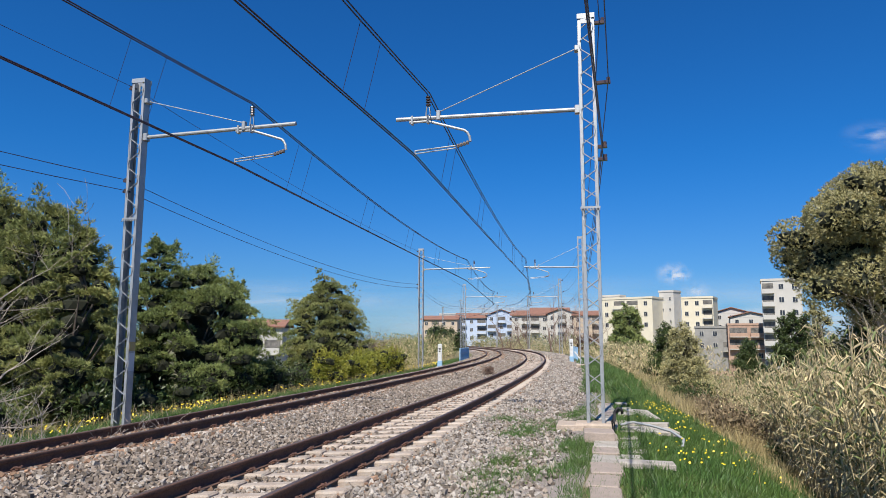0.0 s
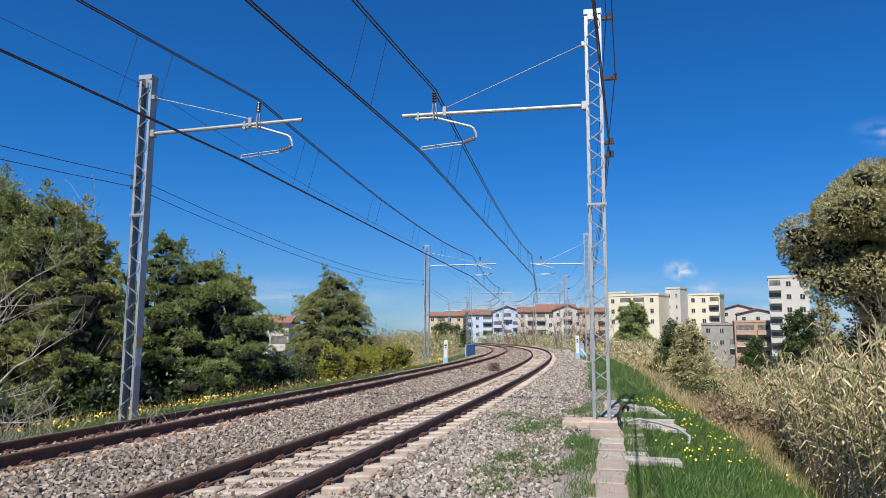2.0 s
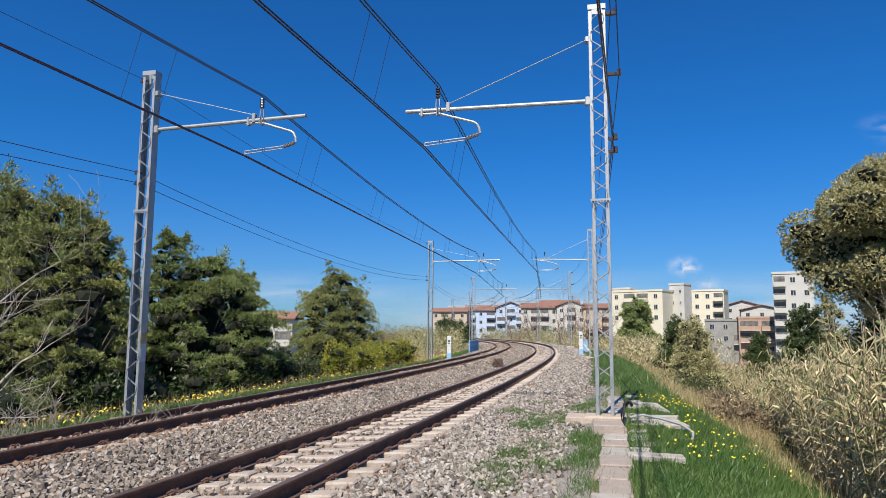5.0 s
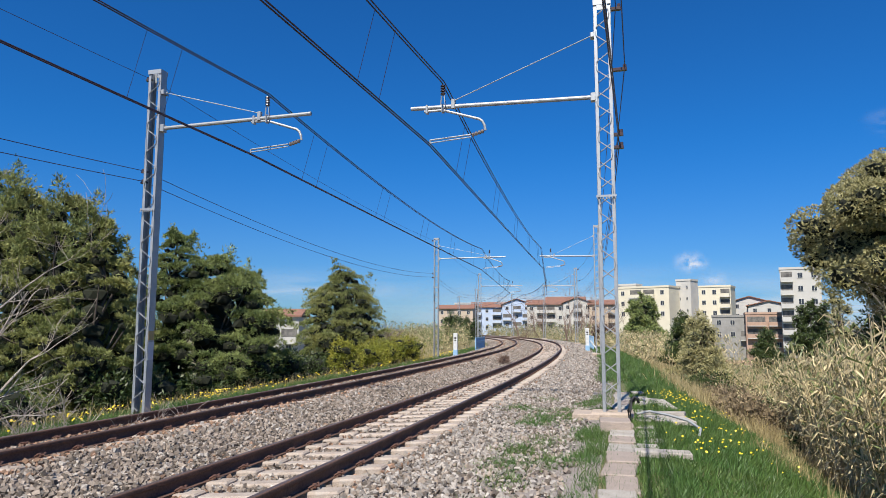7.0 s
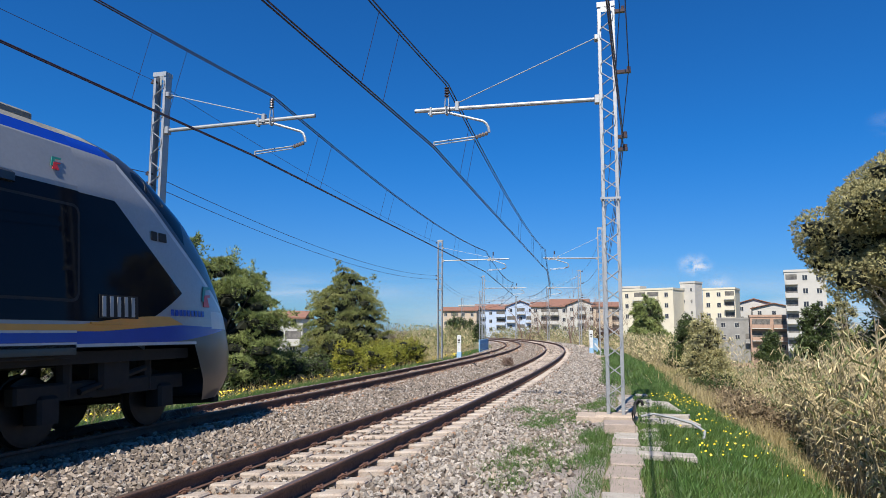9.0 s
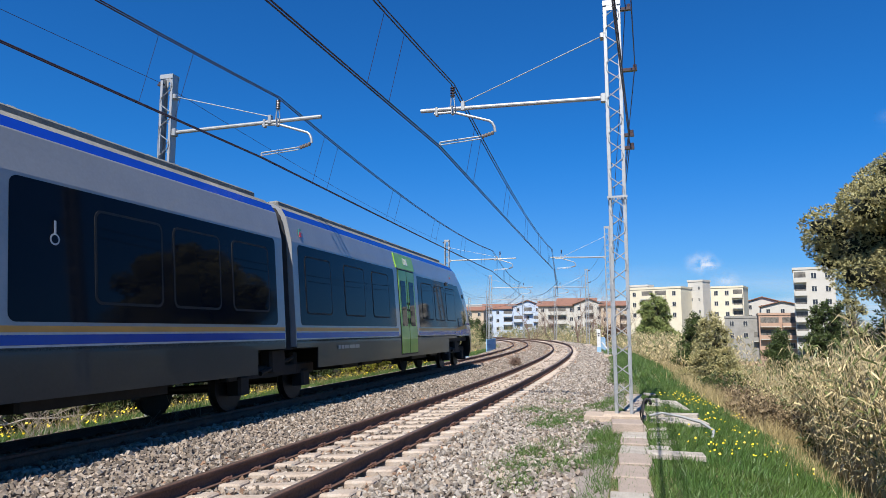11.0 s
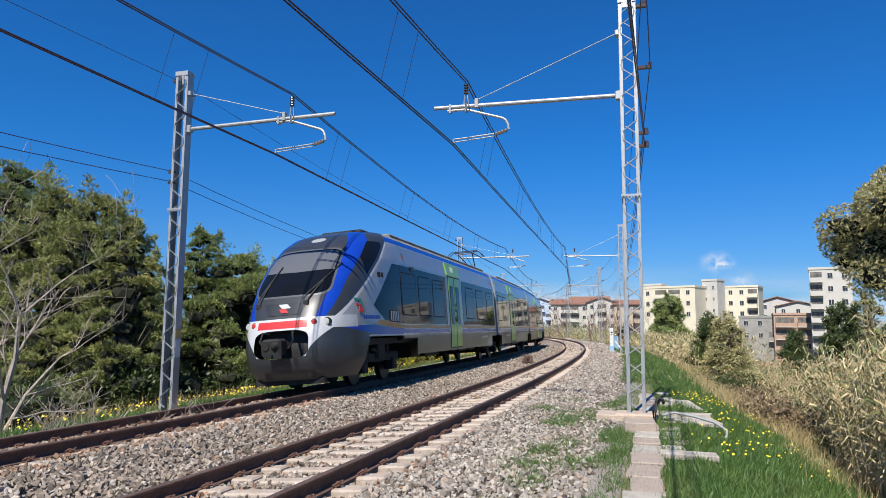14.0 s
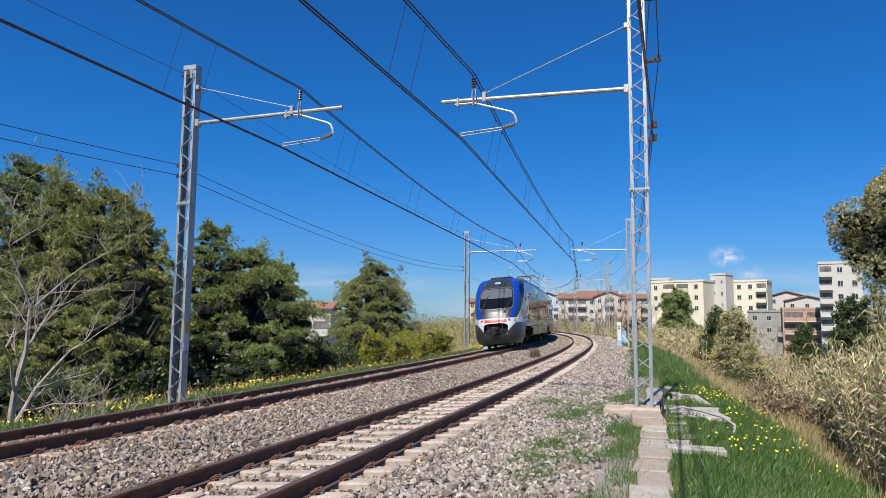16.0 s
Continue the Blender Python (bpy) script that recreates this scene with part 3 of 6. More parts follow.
def roof_gear(parent, y0, y1):
    for e in (-1, 1):
        b = Build()
        b.box((min(e * 0.80, e * 1.10), y0, 3.93), (max(e * 0.80, e * 1.10), y1, 4.03), chamfer=0.03)
        b.done("roof_fairing", ROOF, parent)
    y = y0 + 0.5
    rnd = random.Random(int(y1 * 10))
    while y < y1 - 2.0:
        w = rnd.uniform(1.3, 2.4)
        b = Build()
        b.box((-0.75, y, 4.0), (0.75, y + w, 4.10 + rnd.uniform(0, 0.06)), chamfer=0.04)
        for k in range(int(w / 0.3)):
            b.box((0.78, y + 0.1 + k * 0.3, 4.03), (1.02, y + 0.24 + k * 0.3, 4.065), chamfer=0.01)
        b.done("roof_unit", ROOF if rnd.random() < 0.5 else UNDER, parent)
        y += w + rnd.uniform(0.2, 0.9)


NOSE_Z = [0.28, 0.45, 0.70, 1.0, 1.3, 1.6, 2.0, 2.5, 3.0, 3.5, 3.8, 3.95, 4.02]
NOSE_Y = [17.08, 17.25, 17.37, 17.39, 17.32, 17.22, 17.00, 16.66, 16.19, 15.50, 14.88, 14.33, 13.8]


def nose_power(z):
    return 3.7 if z < 2.4 else 3.7 - (z - 2.4) * 0.6


def nose_y(x, z):
    """Where the cab's skin lies for that half width and height."""
    tip, n = float(np.interp(z, NOSE_Z, NOSE_Y)), nose_power(z)
    w = side_x(max(z, 0.6)) - max(0, 0.6 - z) * 0.35
    return NOSE_FROM + (tip - NOSE_FROM) * max(0.0, 1 - min(1.0, abs(x) / w) ** n) ** (1 / n)


def clip(poly, g):
    """The parts of a polygon where g is above and below zero."""
    d = [g(*v) for v in poly]
    if min(d) >= 0:
        return poly, None
    if max(d) <= 0:
        return None, poly
    above, below = [], []
    for k, (v, a) in enumerate(zip(poly, d)):
        w, b = poly[(k + 1) % len(poly)], d[(k + 1) % len(poly)]
        (above if a >= 0 else below).append(v)
        if (a >= 0) != (b >= 0):
            q = a / (a - b)
            m = tuple(v[i] + (w[i] - v[i]) * q for i in range(4))
            above.append(m), below.append(m)
    return (above if len(above) > 2 else None), (below if len(below) > 2 else None)


def nose_normal(x, y, z):
    """The way out of the cab's skin at a place on it."""
    def field(x, y, z):
        tip, n = float(np.interp(z, NOSE_Z, NOSE_Y)), nose_power(z)
        w = side_x(max(z, 0.6)) - max(0, 0.6 - z) * 0.35
        return (abs(x) / w) ** n + max(0.0, (y - NOSE_FROM) / (tip - NOSE_FROM)) ** n
    h, hz = 0.01, 0.10
    g = Vector((field(x + h, y, z) - field(x - h, y, z), field(x, y + h, z) - field(x, y - h, z), (field(x, y, min(z + hz, 4.015)) - field(x, y, z - hz)) * h / hz))
    return g.normalized() if g.length > 1e-9 else Vector((1 if x > 0 else -1, 0, 0))


ARCH_Z = [1.60, 1.85, 2.15, 2.8, 3.3, 3.6, 4.02]
ARCH_IN = [0.50, 0.55, 0.60, 0.645, 0.63, 0.58, 0.40]
ARCH_OUT = [0.63, 0.70, 0.755, 0.815, 0.835, 0.84, 0.72]


def nose(car):
    """The sloped cab end: one smooth skin, cut along clean curves into its painted and glazed parts."""
    zs = np.unique(np.round(np.concatenate([np.linspace(0.28, 1.40, 26), np.linspace(1.40, 3.6, 44), np.linspace(3.6, 4.015, 14)]), 4))
    polys, P = [], []
    for z in zs:
        tip, n = float(np.interp(z, NOSE_Z, NOSE_Y)), nose_power(z)
        w = side_x(max(z, 0.6)) - max(0, 0.6 - z) * 0.35
        f = list(np.linspace(0, 0.80, 26))
        q0 = (1 - 0.80 ** n) ** (1 / n)
        f += [(1 - (q0 * (1 - k / 34)) ** n) ** (1 / n) for k in range(1, 35)]
        half = [(float(fr * w), NOSE_FROM + (tip - NOSE_FROM) * max(0.0, 1 - fr ** n) ** (1 / n), float(z), float(fr)) for fr in f]
        P.append([(-x, y, zz, fr) for x, y, zz, fr in half[:0:-1]] + half)
    for i in range(len(P) - 1):
        for j in range(len(P[0]) - 1):
            polys.append([P[i][j], P[i + 1][j], P[i + 1][j + 1], P[i][j + 1]])
    fin = lambda z: float(np.interp(z, ARCH_Z, ARCH_IN))
    fout = lambda z: float(np.interp(z, ARCH_Z, ARCH_OUT))
    edge = lambda y: 1.57 + 0.62 * (16.9 - y) + 0.03 * (16.9 - y) ** 2

    def screen(x, z, grow):
        """Above zero inside the rounded windscreen."""
        c, hz, hw = 2.75, 0.60 + grow, 0.93 + grow - 0.05 * (z - 2.75)
        return 1 - abs((z - c) / hz) ** 7 - abs(x / hw) ** 7

    recess = lambda x, y, z, f: 1 - abs((z - 1.07) / 0.31) ** 4 - abs(x / 0.66) ** 4
    regions = [
        (None, [lambda x, y, z, f: 1.14 - z, lambda x, y, z, f: 15.55 + (1.14 - z) * 0.5 - y]),
        ("sun_blind", [lambda x, y, z, f: screen(x, z, -0.05), lambda x, y, z, f: z - 2.74 - 0.03 * abs(x)]),
        ("windscreen", [lambda x, y, z, f: screen(x, z, -0.02)]),
        ("windscreen_seal", [lambda x, y, z, f: screen(x, z, 0.022)]),
        ("blue_arch", [lambda x, y, z, f: z - 1.64, lambda x, y, z, f: max(f - fin(z), 0.28 - abs(z - 2.47)), lambda x, y, z, f: fout(z) - f, lambda x, y, z, f: y - 13.62]),
        ("top_lamp", [lambda x, y, z, f: 1 - ((z - 3.66) / 0.07) ** 2 - (x / 0.20) ** 2]),
        ("brow", [lambda x, y, z, f: z - 2.75, lambda x, y, z, f: fin(z) - f]),
        ("mask", [lambda x, y, z, f: z - 1.64, lambda x, y, z, f: fin(z) - f]),
        ("cab_window", [lambda x, y, z, f: z - edge(y) - 0.10, lambda x, y, z, f: 3.58 - z, lambda x, y, z, f: y - 14.30, lambda x, y, z, f: 15.52 - y - 0.12 * (3.5 - z), lambda x, y, z, f: z - 2.42]),
        ("cab_pillar", [lambda x, y, z, f: z - 1.64, lambda x, y, z, f: z - edge(y)]),
        ("pale_trim", [lambda x, y, z, f: z - 1.66, lambda x, y, z, f: z - edge(y) + 0.085, lambda x, y, z, f: y - 14.0]),
        ("blue_line", [lambda x, y, z, f: z - 3.64, lambda x, y, z, f: 3.80 - z]),
        ("roof_edge", [lambda x, y, z, f: z - 3.80]),
        ("red_band", [lambda x, y, z, f: z - 1.42, lambda x, y, z, f: 1.585 - z, lambda x, y, z, f: 0.60 - abs(x)]),
        ("light_band", [lambda x, y, z, f: z - 1.385, lambda x, y, z, f: 1.66 - z, lambda x, y, z, f: y - 16.1]),
        ("coupler_recess", [recess]),
        ("white_cheek", [lambda x, y, z, f: z - 0.80, lambda x, y, z, f: 1.39 - z, lambda x, y, z, f: 0.60 + 0.48 * max(0.0, (z - 0.80) / 0.59) ** 1.4 - abs(x)]),
        ("white_line", [lambda x, y, z, f: z - 1.145, lambda x, y, z, f: 1.185 - z, lambda x, y, z, f: 15.6 - y]),
        ("blue_flank", [lambda x, y, z, f: 16.55 - y, lambda x, y, z, f: z - 1.185 - 0.10 * max(0.0, y - 15.0) ** 1.3, lambda x, y, z, f: 1.335 + 0.09 * max(0.0, min(1.0, (y - 13.6) / 1.6)) - 0.02 * max(0.0, y - 15.2) - z]),
        ("orange_flank", [lambda x, y, z, f: z - 1.335 - 0.10 * max(0.0, min(1.0, (y - 13.6) / 1.6)), lambda x, y, z, f: 1.425 + 0.12 * math.sin(max(0.0, min(1.0, (y - 13.3) / 1.8)) * math.pi * 0.6) - z, lambda x, y, z, f: 15.3 - y - (z - 1.42) * 3.0]),
        ("bumper", [lambda x, y, z, f: 1.39 - z]),
        ("window_band", [lambda x, y, z, f: z - 1.46 - max(0.0, y - 14.35) ** 1.3 * 0.50, lambda x, y, z, f: 3.06 - z, lambda x, y, z, f: 3.05 - 0.86 * max(0.0, y - 13.85) + 0.03 * max(0.0, y - 13.85) ** 2 - z]),
        ("silver_flank", []),
    ]
    DARK_PAINT = mat("dark_cab_paint", (0.024, 0.027, 0.031), 0.38, second=(0.034, 0.036, 0.039), scale=2, amount=0.6, coat=0.25)
    mats = {"windscreen": GLASS, "windscreen_seal": DARK_SILVER, "sun_blind": BLIND, "blue_arch": BLUE, "brow": DARK_PAINT, "mask": DARK_PAINT, "cab_window": GLASS,
            "cab_pillar": DARK_PAINT, "pale_trim": WHITE, "blue_line": BLUE, "roof_edge": ROOF, "top_lamp": LAMP, "red_band": RED, "light_band": WHITE, "coupler_recess": BLACK,
            "white_cheek": WHITE, "white_line": WHITE, "blue_flank": BLUE, "orange_flank": ORANGE, "bumper": DARK_PAINT, "window_band": BAND, "silver_flank": SILVER}
    single = ("windscreen", "windscreen_seal", "sun_blind", "brow", "mask", "red_band", "coupler_recess", "bumper", "top_lamp")
    rest = polys
    for name, tests in regions:
        inside, left = rest, []
        for g in tests:
            kept = []
            for p in inside:
                a, b = clip(p, g)
                if a:
                    kept.append(a)
                if b:
                    left.append(b)
            inside = kept
        rest = left
        if not name:
            continue
        for side in ((0,) if name in single else (-1, 1)):
            ids, vs, ns, fs = {}, [], [], []
            for p in inside:
                if side and sum(v[0] for v in p) * side <= 0:
                    continue
                face = []
                for v in p:
                    key = (round(v[0], 4), round(v[1], 4), round(v[2], 4))
                    if key not in ids:
                        ids[key] = len(vs)
                        ns.append(nose_normal(*v[:3]))
                        vs.append((v[0], v[1] - (0.30 if name == "coupler_recess" else 0.0), v[2]))
                    if ids[key] not in face:
                        face.append(ids[key])
                if len(face) > 2:
                    fs.append(tuple(face))
            if fs:
                ob = link(name, vs, fs, mats[name], car, smooth=True)
                ob.data.normals_split_custom_set_from_vertices(ns)
    # top of the cab
    vs = [(x * 0.70, y, 4.016) for x, y in ((-1, 13.1), (1, 13.1), (0.8, 13.5), (-0.8, 13.5))]
    link("cab_roof", vs, [(0, 1, 2, 3)], ROOF, car)
    # lamps
    for e in (-1, 1):
        for x, r, m_, nm in ((0.72, 0.062, RED, "tail_lamp"), (0.95, 0.082, LAMP, "headlamp")):
            y = nose_y(x, 1.52) - 0.005
            b = Build()
            b.tube([(e * x, y - 0.12, 1.52), (e * x, y + 0.008, 1.52), (e * x, y + 0.02, 1.52)], [r, r, r * 0.6], 16)
            b.done(nm, m_, car)
            b = Build()
            b.tube([(e * x, y - 0.12, 1.52), (e * x, y - 0.01, 1.52)], [r + 0.018, r + 0.018], 16)
            b.done("lamp_bezel", BLACK, car)
    # coupler, hoses, wipers, mirrors, plough, horn
    b = Build()
    b.tube([(0, 16.9, 1.02), (0, 17.5, 1.02)], 0.13, 10)
    b.box((-0.24, 17.45, 0.86), (0.24, 17.78, 1.20), chamfer=0.05)
    b.tube([(-0.11, 17.78, 1.04), (-0.11, 17.86, 1.04)], [0.10, 0.04], 10)
    b.tube([(0.11, 17.76, 1.04), (0.11, 17.80, 1.04)], 0.09, 10)
    b.done("coupler", UNDER, car)
    for e in (-1, 1):
        b = Build()
        b.tube([(e * 0.30, 17.2, 1.30), (e * 0.36, 17.45, 1.34), (e * 0.40, 17.5, 1.15), (e * 0.28, 17.5, 0.98)], 0.025, 6)
        b.done("hose", BLACK, car)
        b = Build()
        W = lambda x, z: (x, nose_y(x, z) + 0.035, z)
        x0, lean = (0.72, -0.20) if e > 0 else (-0.50, -0.34)
        b.box((x0 - 0.06, nose_y(x0, 1.98) - 0.02, 1.93), (x0 + 0.06, nose_y(x0, 1.98) + 0.05, 2.03), chamfer=0.012)
        b.tube([W(x0, 2.0), W(x0 + lean * 0.45, 2.3), W(x0 + lean, 2.66)], 0.020, 5)
        b.tube([W(x0 + 0.05, 2.16), W(x0 + lean * 0.75, 2.52), W(x0 + lean * 1.45, 2.92)], 0.016, 5)
        b.done("wiper", BLACK, car)
        b = Build()
        b.box((e * 1.43 - 0.09, 12.05, 2.98), (e * 1.43 + 0.09, 12.3, 3.10), chamfer=0.03)
        b.done("mirror_camera", ANTHRACITE, car)
    b = Build()
    b.box((-0.85, 16.8, 0.18), (0.85, 17.0, 0.32), chamfer=0.04)
    b.done("rail_guard", UNDER, car)
    b = Build()
    b.box((-0.62, 12.9, 3.98), (0.62, 13.75, 4.10), chamfer=0.05)
    b.done("roof_pod", UNDER, car)
    # emblem plate under the windscreen
    vs = [((0.40 + 0.12 * r / 4) * (k / 6 - 1), nose_y((0.40 + 0.12 * r / 4) * (k / 6 - 1), 1.72 + 0.07 * r) + 0.014, 1.72 + 0.07 * r) for r in range(5) for k in range(13)]
    link("emblem_plate", vs, [(r * 13 + k, r * 13 + k + 1, r * 13 + k + 14, r * 13 + k + 13) for r in range(4) for k in range(12)], ANTHRACITE, car, smooth=True)
    for m_, z0, z1, w in ((WHITE, 1.87, 1.97, 0.17), (RED, 1.77, 1.86, 0.13)):
        vs = [(x, nose_y(x, z) + 0.030, z) for x, z in ((-w, z0), (w * 0.3, z0), (w, z1), (-w * 0.3, z1))]
        link("emblem", vs, [(0, 1, 2, 3)], m_, car)


def emblem(parent, y, z, k, side, rear):
    """A small two-coloured emblem."""
    d = 1 if rear else -1
    side_poly("emblem", parent, [(y + d * 0.35 * k, z), (y + d * 0.95 * k, z), (y + d * 0.75 * k, z + 0.55 * k), (y + d * 0.15 * k, z + 0.60 * k), (y + d * 0.2 * k, z + 0.48 * k), (y + d * 0.5 * k, z + 0.45 * k)], RED, 0.020, 0.010, side)
    side_poly("emblem", parent, [(y + d * 0.75 * k, z + 0.25 * k), (y + d * 1.05 * k, z + 0.25 * k), (y + d * 0.8 * k, z + 0.95 * k), (y, z + k), (y + d * 0.05 * k, z + 0.86 * k), (y + d * 0.6 * k, z + 0.80 * k)], TEAL, 0.018, 0.008, side)


TEAL = mat("teal_mark", (0.02, 0.20, 0.16), 0.4)


def common(car, y0, y1):
    shell("roof_skin", car, y0, y1, 3.80, 4.02, ROOF)
    shell("blue_line", car, y0, y1, 3.64, 3.80, BLUE)
    shell("body_side", car, y0, y1, 1.14, 3.64, SILVER)
    b = Build()
    b.box((-1.40, y0 + 0.02, 1.02), (1.40, y1 - 0.02, 1.15))
    b.done("floor_frame", UNDER, car)


def end_car():
    car = empty("train_car", Matrix.Identity(4), "grey and blue end car of a regional train with green doors", "train car", "cars of the train")
    common(car, 0.22, NOSE_FROM)
    end_wall(car, 0.22)
    for e in (-1, 1):
        panel("skirt", car, 1.20, 12.0, 0.60, 1.213, ANTHRACITE, 0.0, 0.03, e, "dark grey skirt")
        panel("skirt_top", car, 0.24, 1.20, 1.02, 1.213, ANTHRACITE, 0.0, 0.03, e)
        panel("skirt_top", car, 12.0, 13.2, 1.06, 1.213, ANTHRACITE, 0.0, 0.03, e)
        for y0, y1 in ((0.25, 6.45), (8.40, 13.2)):
            stripes(car, y0, y1, e)
        side_poly("window_band", car, rounded(0.45, 6.30, 1.46, 3.08, 0.10), BAND, 0.006, 0.010, e, "long dark glazed band")
        side_poly("window_band", car, [(8.55, 1.46), (13.22, 1.46), (13.22, 3.06), (8.55, 3.06)], BAND, 0.006, 0.010, e, "dark glazed band with a pointed end")
        windows(car, ((0.75, 1.95), (2.75, 3.95), (4.55, 5.75)), e)
        windows(car, ((8.95, 10.15), (10.45, 11.65), (11.95, 13.2)), e)
        door(car, 6.68, 8.18, e)
        panel("grille", car, 13.55, 14.25, 1.50, 1.80, UNDER, 0.013, 0.008, e)
        for i in range(5):
            panel("grille_bar", car, 13.6 + i * 0.13, 13.66 + i * 0.13, 1.52, 1.78, SILVER, 0.018, 0.006, e)
        panel("grab_rail", car, 13.4, 14.4, 1.42, 1.45, ORANGE, 0.03, 0.02, e)
        bars(car, 2.2, 0.95, (0.14, 0.14, 0.28, 0.34, 0.22), 0.08, SILVER, e)
        bars(car, 14.55, 2.62, (0.13, 0.18), 0.13, BLACK, e)
        emblem(car, 13.0, 3.26, 0.17, e, False)
        emblem(car, 0.75, 3.26, 0.17, e, False)
        emblem(car, 16.15, 1.72, 0.34, e, False)
        bars(car, 14.95, 1.56, (0.07,) * 9, 0.09, BLUE, e)
    nose(car)
    roof_gear(car, 0.4, 12.9)
    bogie(car, 14.2, 2.1)
    rnd = random.Random(3)
    y = 3.2
    while y < 11.0:
        w = rnd.uniform(0.8, 1.8)
        Build().box((-1.1, y, 0.42 + rnd.uniform(0, 0.15)), (1.1, y + w, 1.05), chamfer=0.04).done("underfloor_box", UNDER, car)
        y += w + rnd.uniform(0.15, 0.6)
    Build().box((-1.25, 12.0, 0.95), (1.25, 15.6, 1.10)).done("bogie_cover", UNDER, car)
    return car


def mid_car():
    car = empty("train_car", Matrix.Identity(4), "grey middle train car with green doors and a raised pantograph", "train car", "cars of the train")
    common(car, 0.22, MID_LEN - 0.22)
    end_wall(car, 0.22)
    end_wall(car, MID_LEN - 0.26)
    for e in (-1, 1):
        panel("skirt", car, 1.20, MID_LEN - 1.20, 0.60, 1.213, ANTHRACITE, 0.0, 0.03, e, "dark grey skirt")
        for y0, y1 in ((0.24, 1.20), (MID_LEN - 1.20, MID_LEN - 0.24)):
            panel("skirt_top", car, y0, y1, 1.02, 1.213, ANTHRACITE, 0.0, 0.03, e)
        for y0, y1 in ((0.25, 4.25), (6.25, MID_LEN - 0.25)):
            stripes(car, y0, y1, e)
        side_poly("window_band", car, rounded(0.45, 4.05, 1.46, 3.08, 0.10), BAND, 0.006, 0.010, e, "long dark glazed band")
        side_poly("window_band", car, rounded(6.35, MID_LEN - 0.5, 1.46, 3.08, 0.10), BAND, 0.006, 0.010, e, "long dark glazed band")
        windows(car, ((0.7, 1.8), (2.2, 3.3)), e)
        windows(car, ((7.6, 8.8), (9.1, 10.2), (10.6, 11.7)), e)
        door(car, 4.42, 5.95, e)
        emblem(car, 0.75, 3.22, 0.26, e, False)
        bars(car, 2.5, 0.95, (0.14, 0.14, 0.28, 0.34, 0.22), 0.08, SILVER, e)
        # white pictograms of a bicycle and a wheelchair on the glass
        for cy, cz in ((3.58, 2.55), (3.76, 2.55), (6.95, 2.42)):
            ring = [(cy + 0.07 * math.cos(a), cz + 0.07 * math.sin(a)) for a in [2 * math.pi * i / 14 for i in range(14)]]
            hole = [(cy + 0.05 * math.cos(a), cz + 0.05 * math.sin(a)) for a in [2 * math.pi * i / 14 for i in range(14)]]
            w = side_poly("pictogram", car, ring, WHITE, 0.016, 0.004, e)
            side_poly("pictogram_centre", w, hole, BAND, 0.018, 0.004, e)
        side_poly("pictogram", car, [(3.58, 2.55), (3.62, 2.66), (3.74, 2.66), (3.76, 2.55), (3.73, 2.64), (3.63, 2.64)], WHITE, 0.021, 0.004, e)
        side_poly("pictogram", car, [(6.935, 2.47), (6.965, 2.47), (6.965, 2.64), (6.935, 2.64)], WHITE, 0.021, 0.004, e)
    roof_gear(car, 3.3, MID_LEN - 0.5)
    # bellows at both ends
    for y in (0.0, MID_LEN):
        b = Build()
        zs = [1.0] + [a for a, _ in SECT if a > 1.1]
        for k in range(8):
            sh = 0.08 if k % 2 else 0.15
            prof = [(side_x(z) - sh, z - (0.06 if z > 3.9 else 0)) for z in zs]
            full = prof + [(-x, z) for x, z in prof[-2::-1]]
            n = len(full)
            base = len(b.v)
            b.v += [(x, y - 0.24 + 0.48 * k / 7, z) for x, z in full]
            if k:
                b.f += [(base - n + i, base + i, base + i + 1, base - n + i + 1) for i in range(n - 1)]
        b.done("bellows", BELLOWS, car)
    bogie(car, 0.0, 2.3)
    bogie(car, MID_LEN, 2.3)
    for y0, y1 in ((2.6, 4.2), (4.5, 6.4), (6.8, 9.4)):
        Build().box((-1.1, y0, 0.46), (1.1, y1, 1.05), chamfer=0.04).done("underfloor_box", UNDER, car)
    # pantograph
    b = Build()
    b.box((-0.55, 1.6, 4.08), (0.55, 3.15, 4.20), chamfer=0.03)
    for x in (-0.45, 0.45):
        for y in (1.7, 3.0):
            b.tube([(x, y, 4.0), (x, y, 4.1), (x, y, 4.2)], [0.07, 0.05, 0.07], 8)
    b.done("pantograph_base", PANTO, car)
    b = Build()
    b.tube([(0, 1.7, 4.22), (0, 2.95, 4.47)], 0.045, 8)
    b.tube([(-0.12, 1.8, 4.2), (-0.10, 2.9, 4.42)], 0.018, 6)
    b.done("lower_arm", PANTO, car)
    b = Build()
    for x in (-0.10, 0.10):
        b.tube([(x, 2.95, 4.47), (x * 3.5, 1.12, 5.02)], 0.026, 6)
    b.tube([(0.0, 2.9, 4.55), (0.0, 1.18, 4.95)], 0.012, 5)
    b.tube([(-0.45, 1.10, 5.02), (0.45, 1.10, 5.02)], 0.022, 6)
    b.done("upper_arm", PANTO, car)
    b = Build()
    for y in (0.88, 1.30):
        b.tube([(-0.90, y, 4.80), (-0.82, y, 4.95), (-0.62, y, 5.12), (0.62, y, 5.12), (0.82, y, 4.95), (0.90, y, 4.80)], 0.022, 6)
    for x in (-0.45, 0.45):
        b.tube([(x, 0.88, 5.11), (x, 1.30, 5.11)], 0.016, 6)
        b.tube([(x, 1.10, 5.02), (x, 1.10, 5.11)], 0.016, 6)
    b.done("collector_head", BLACK, car)
    return car


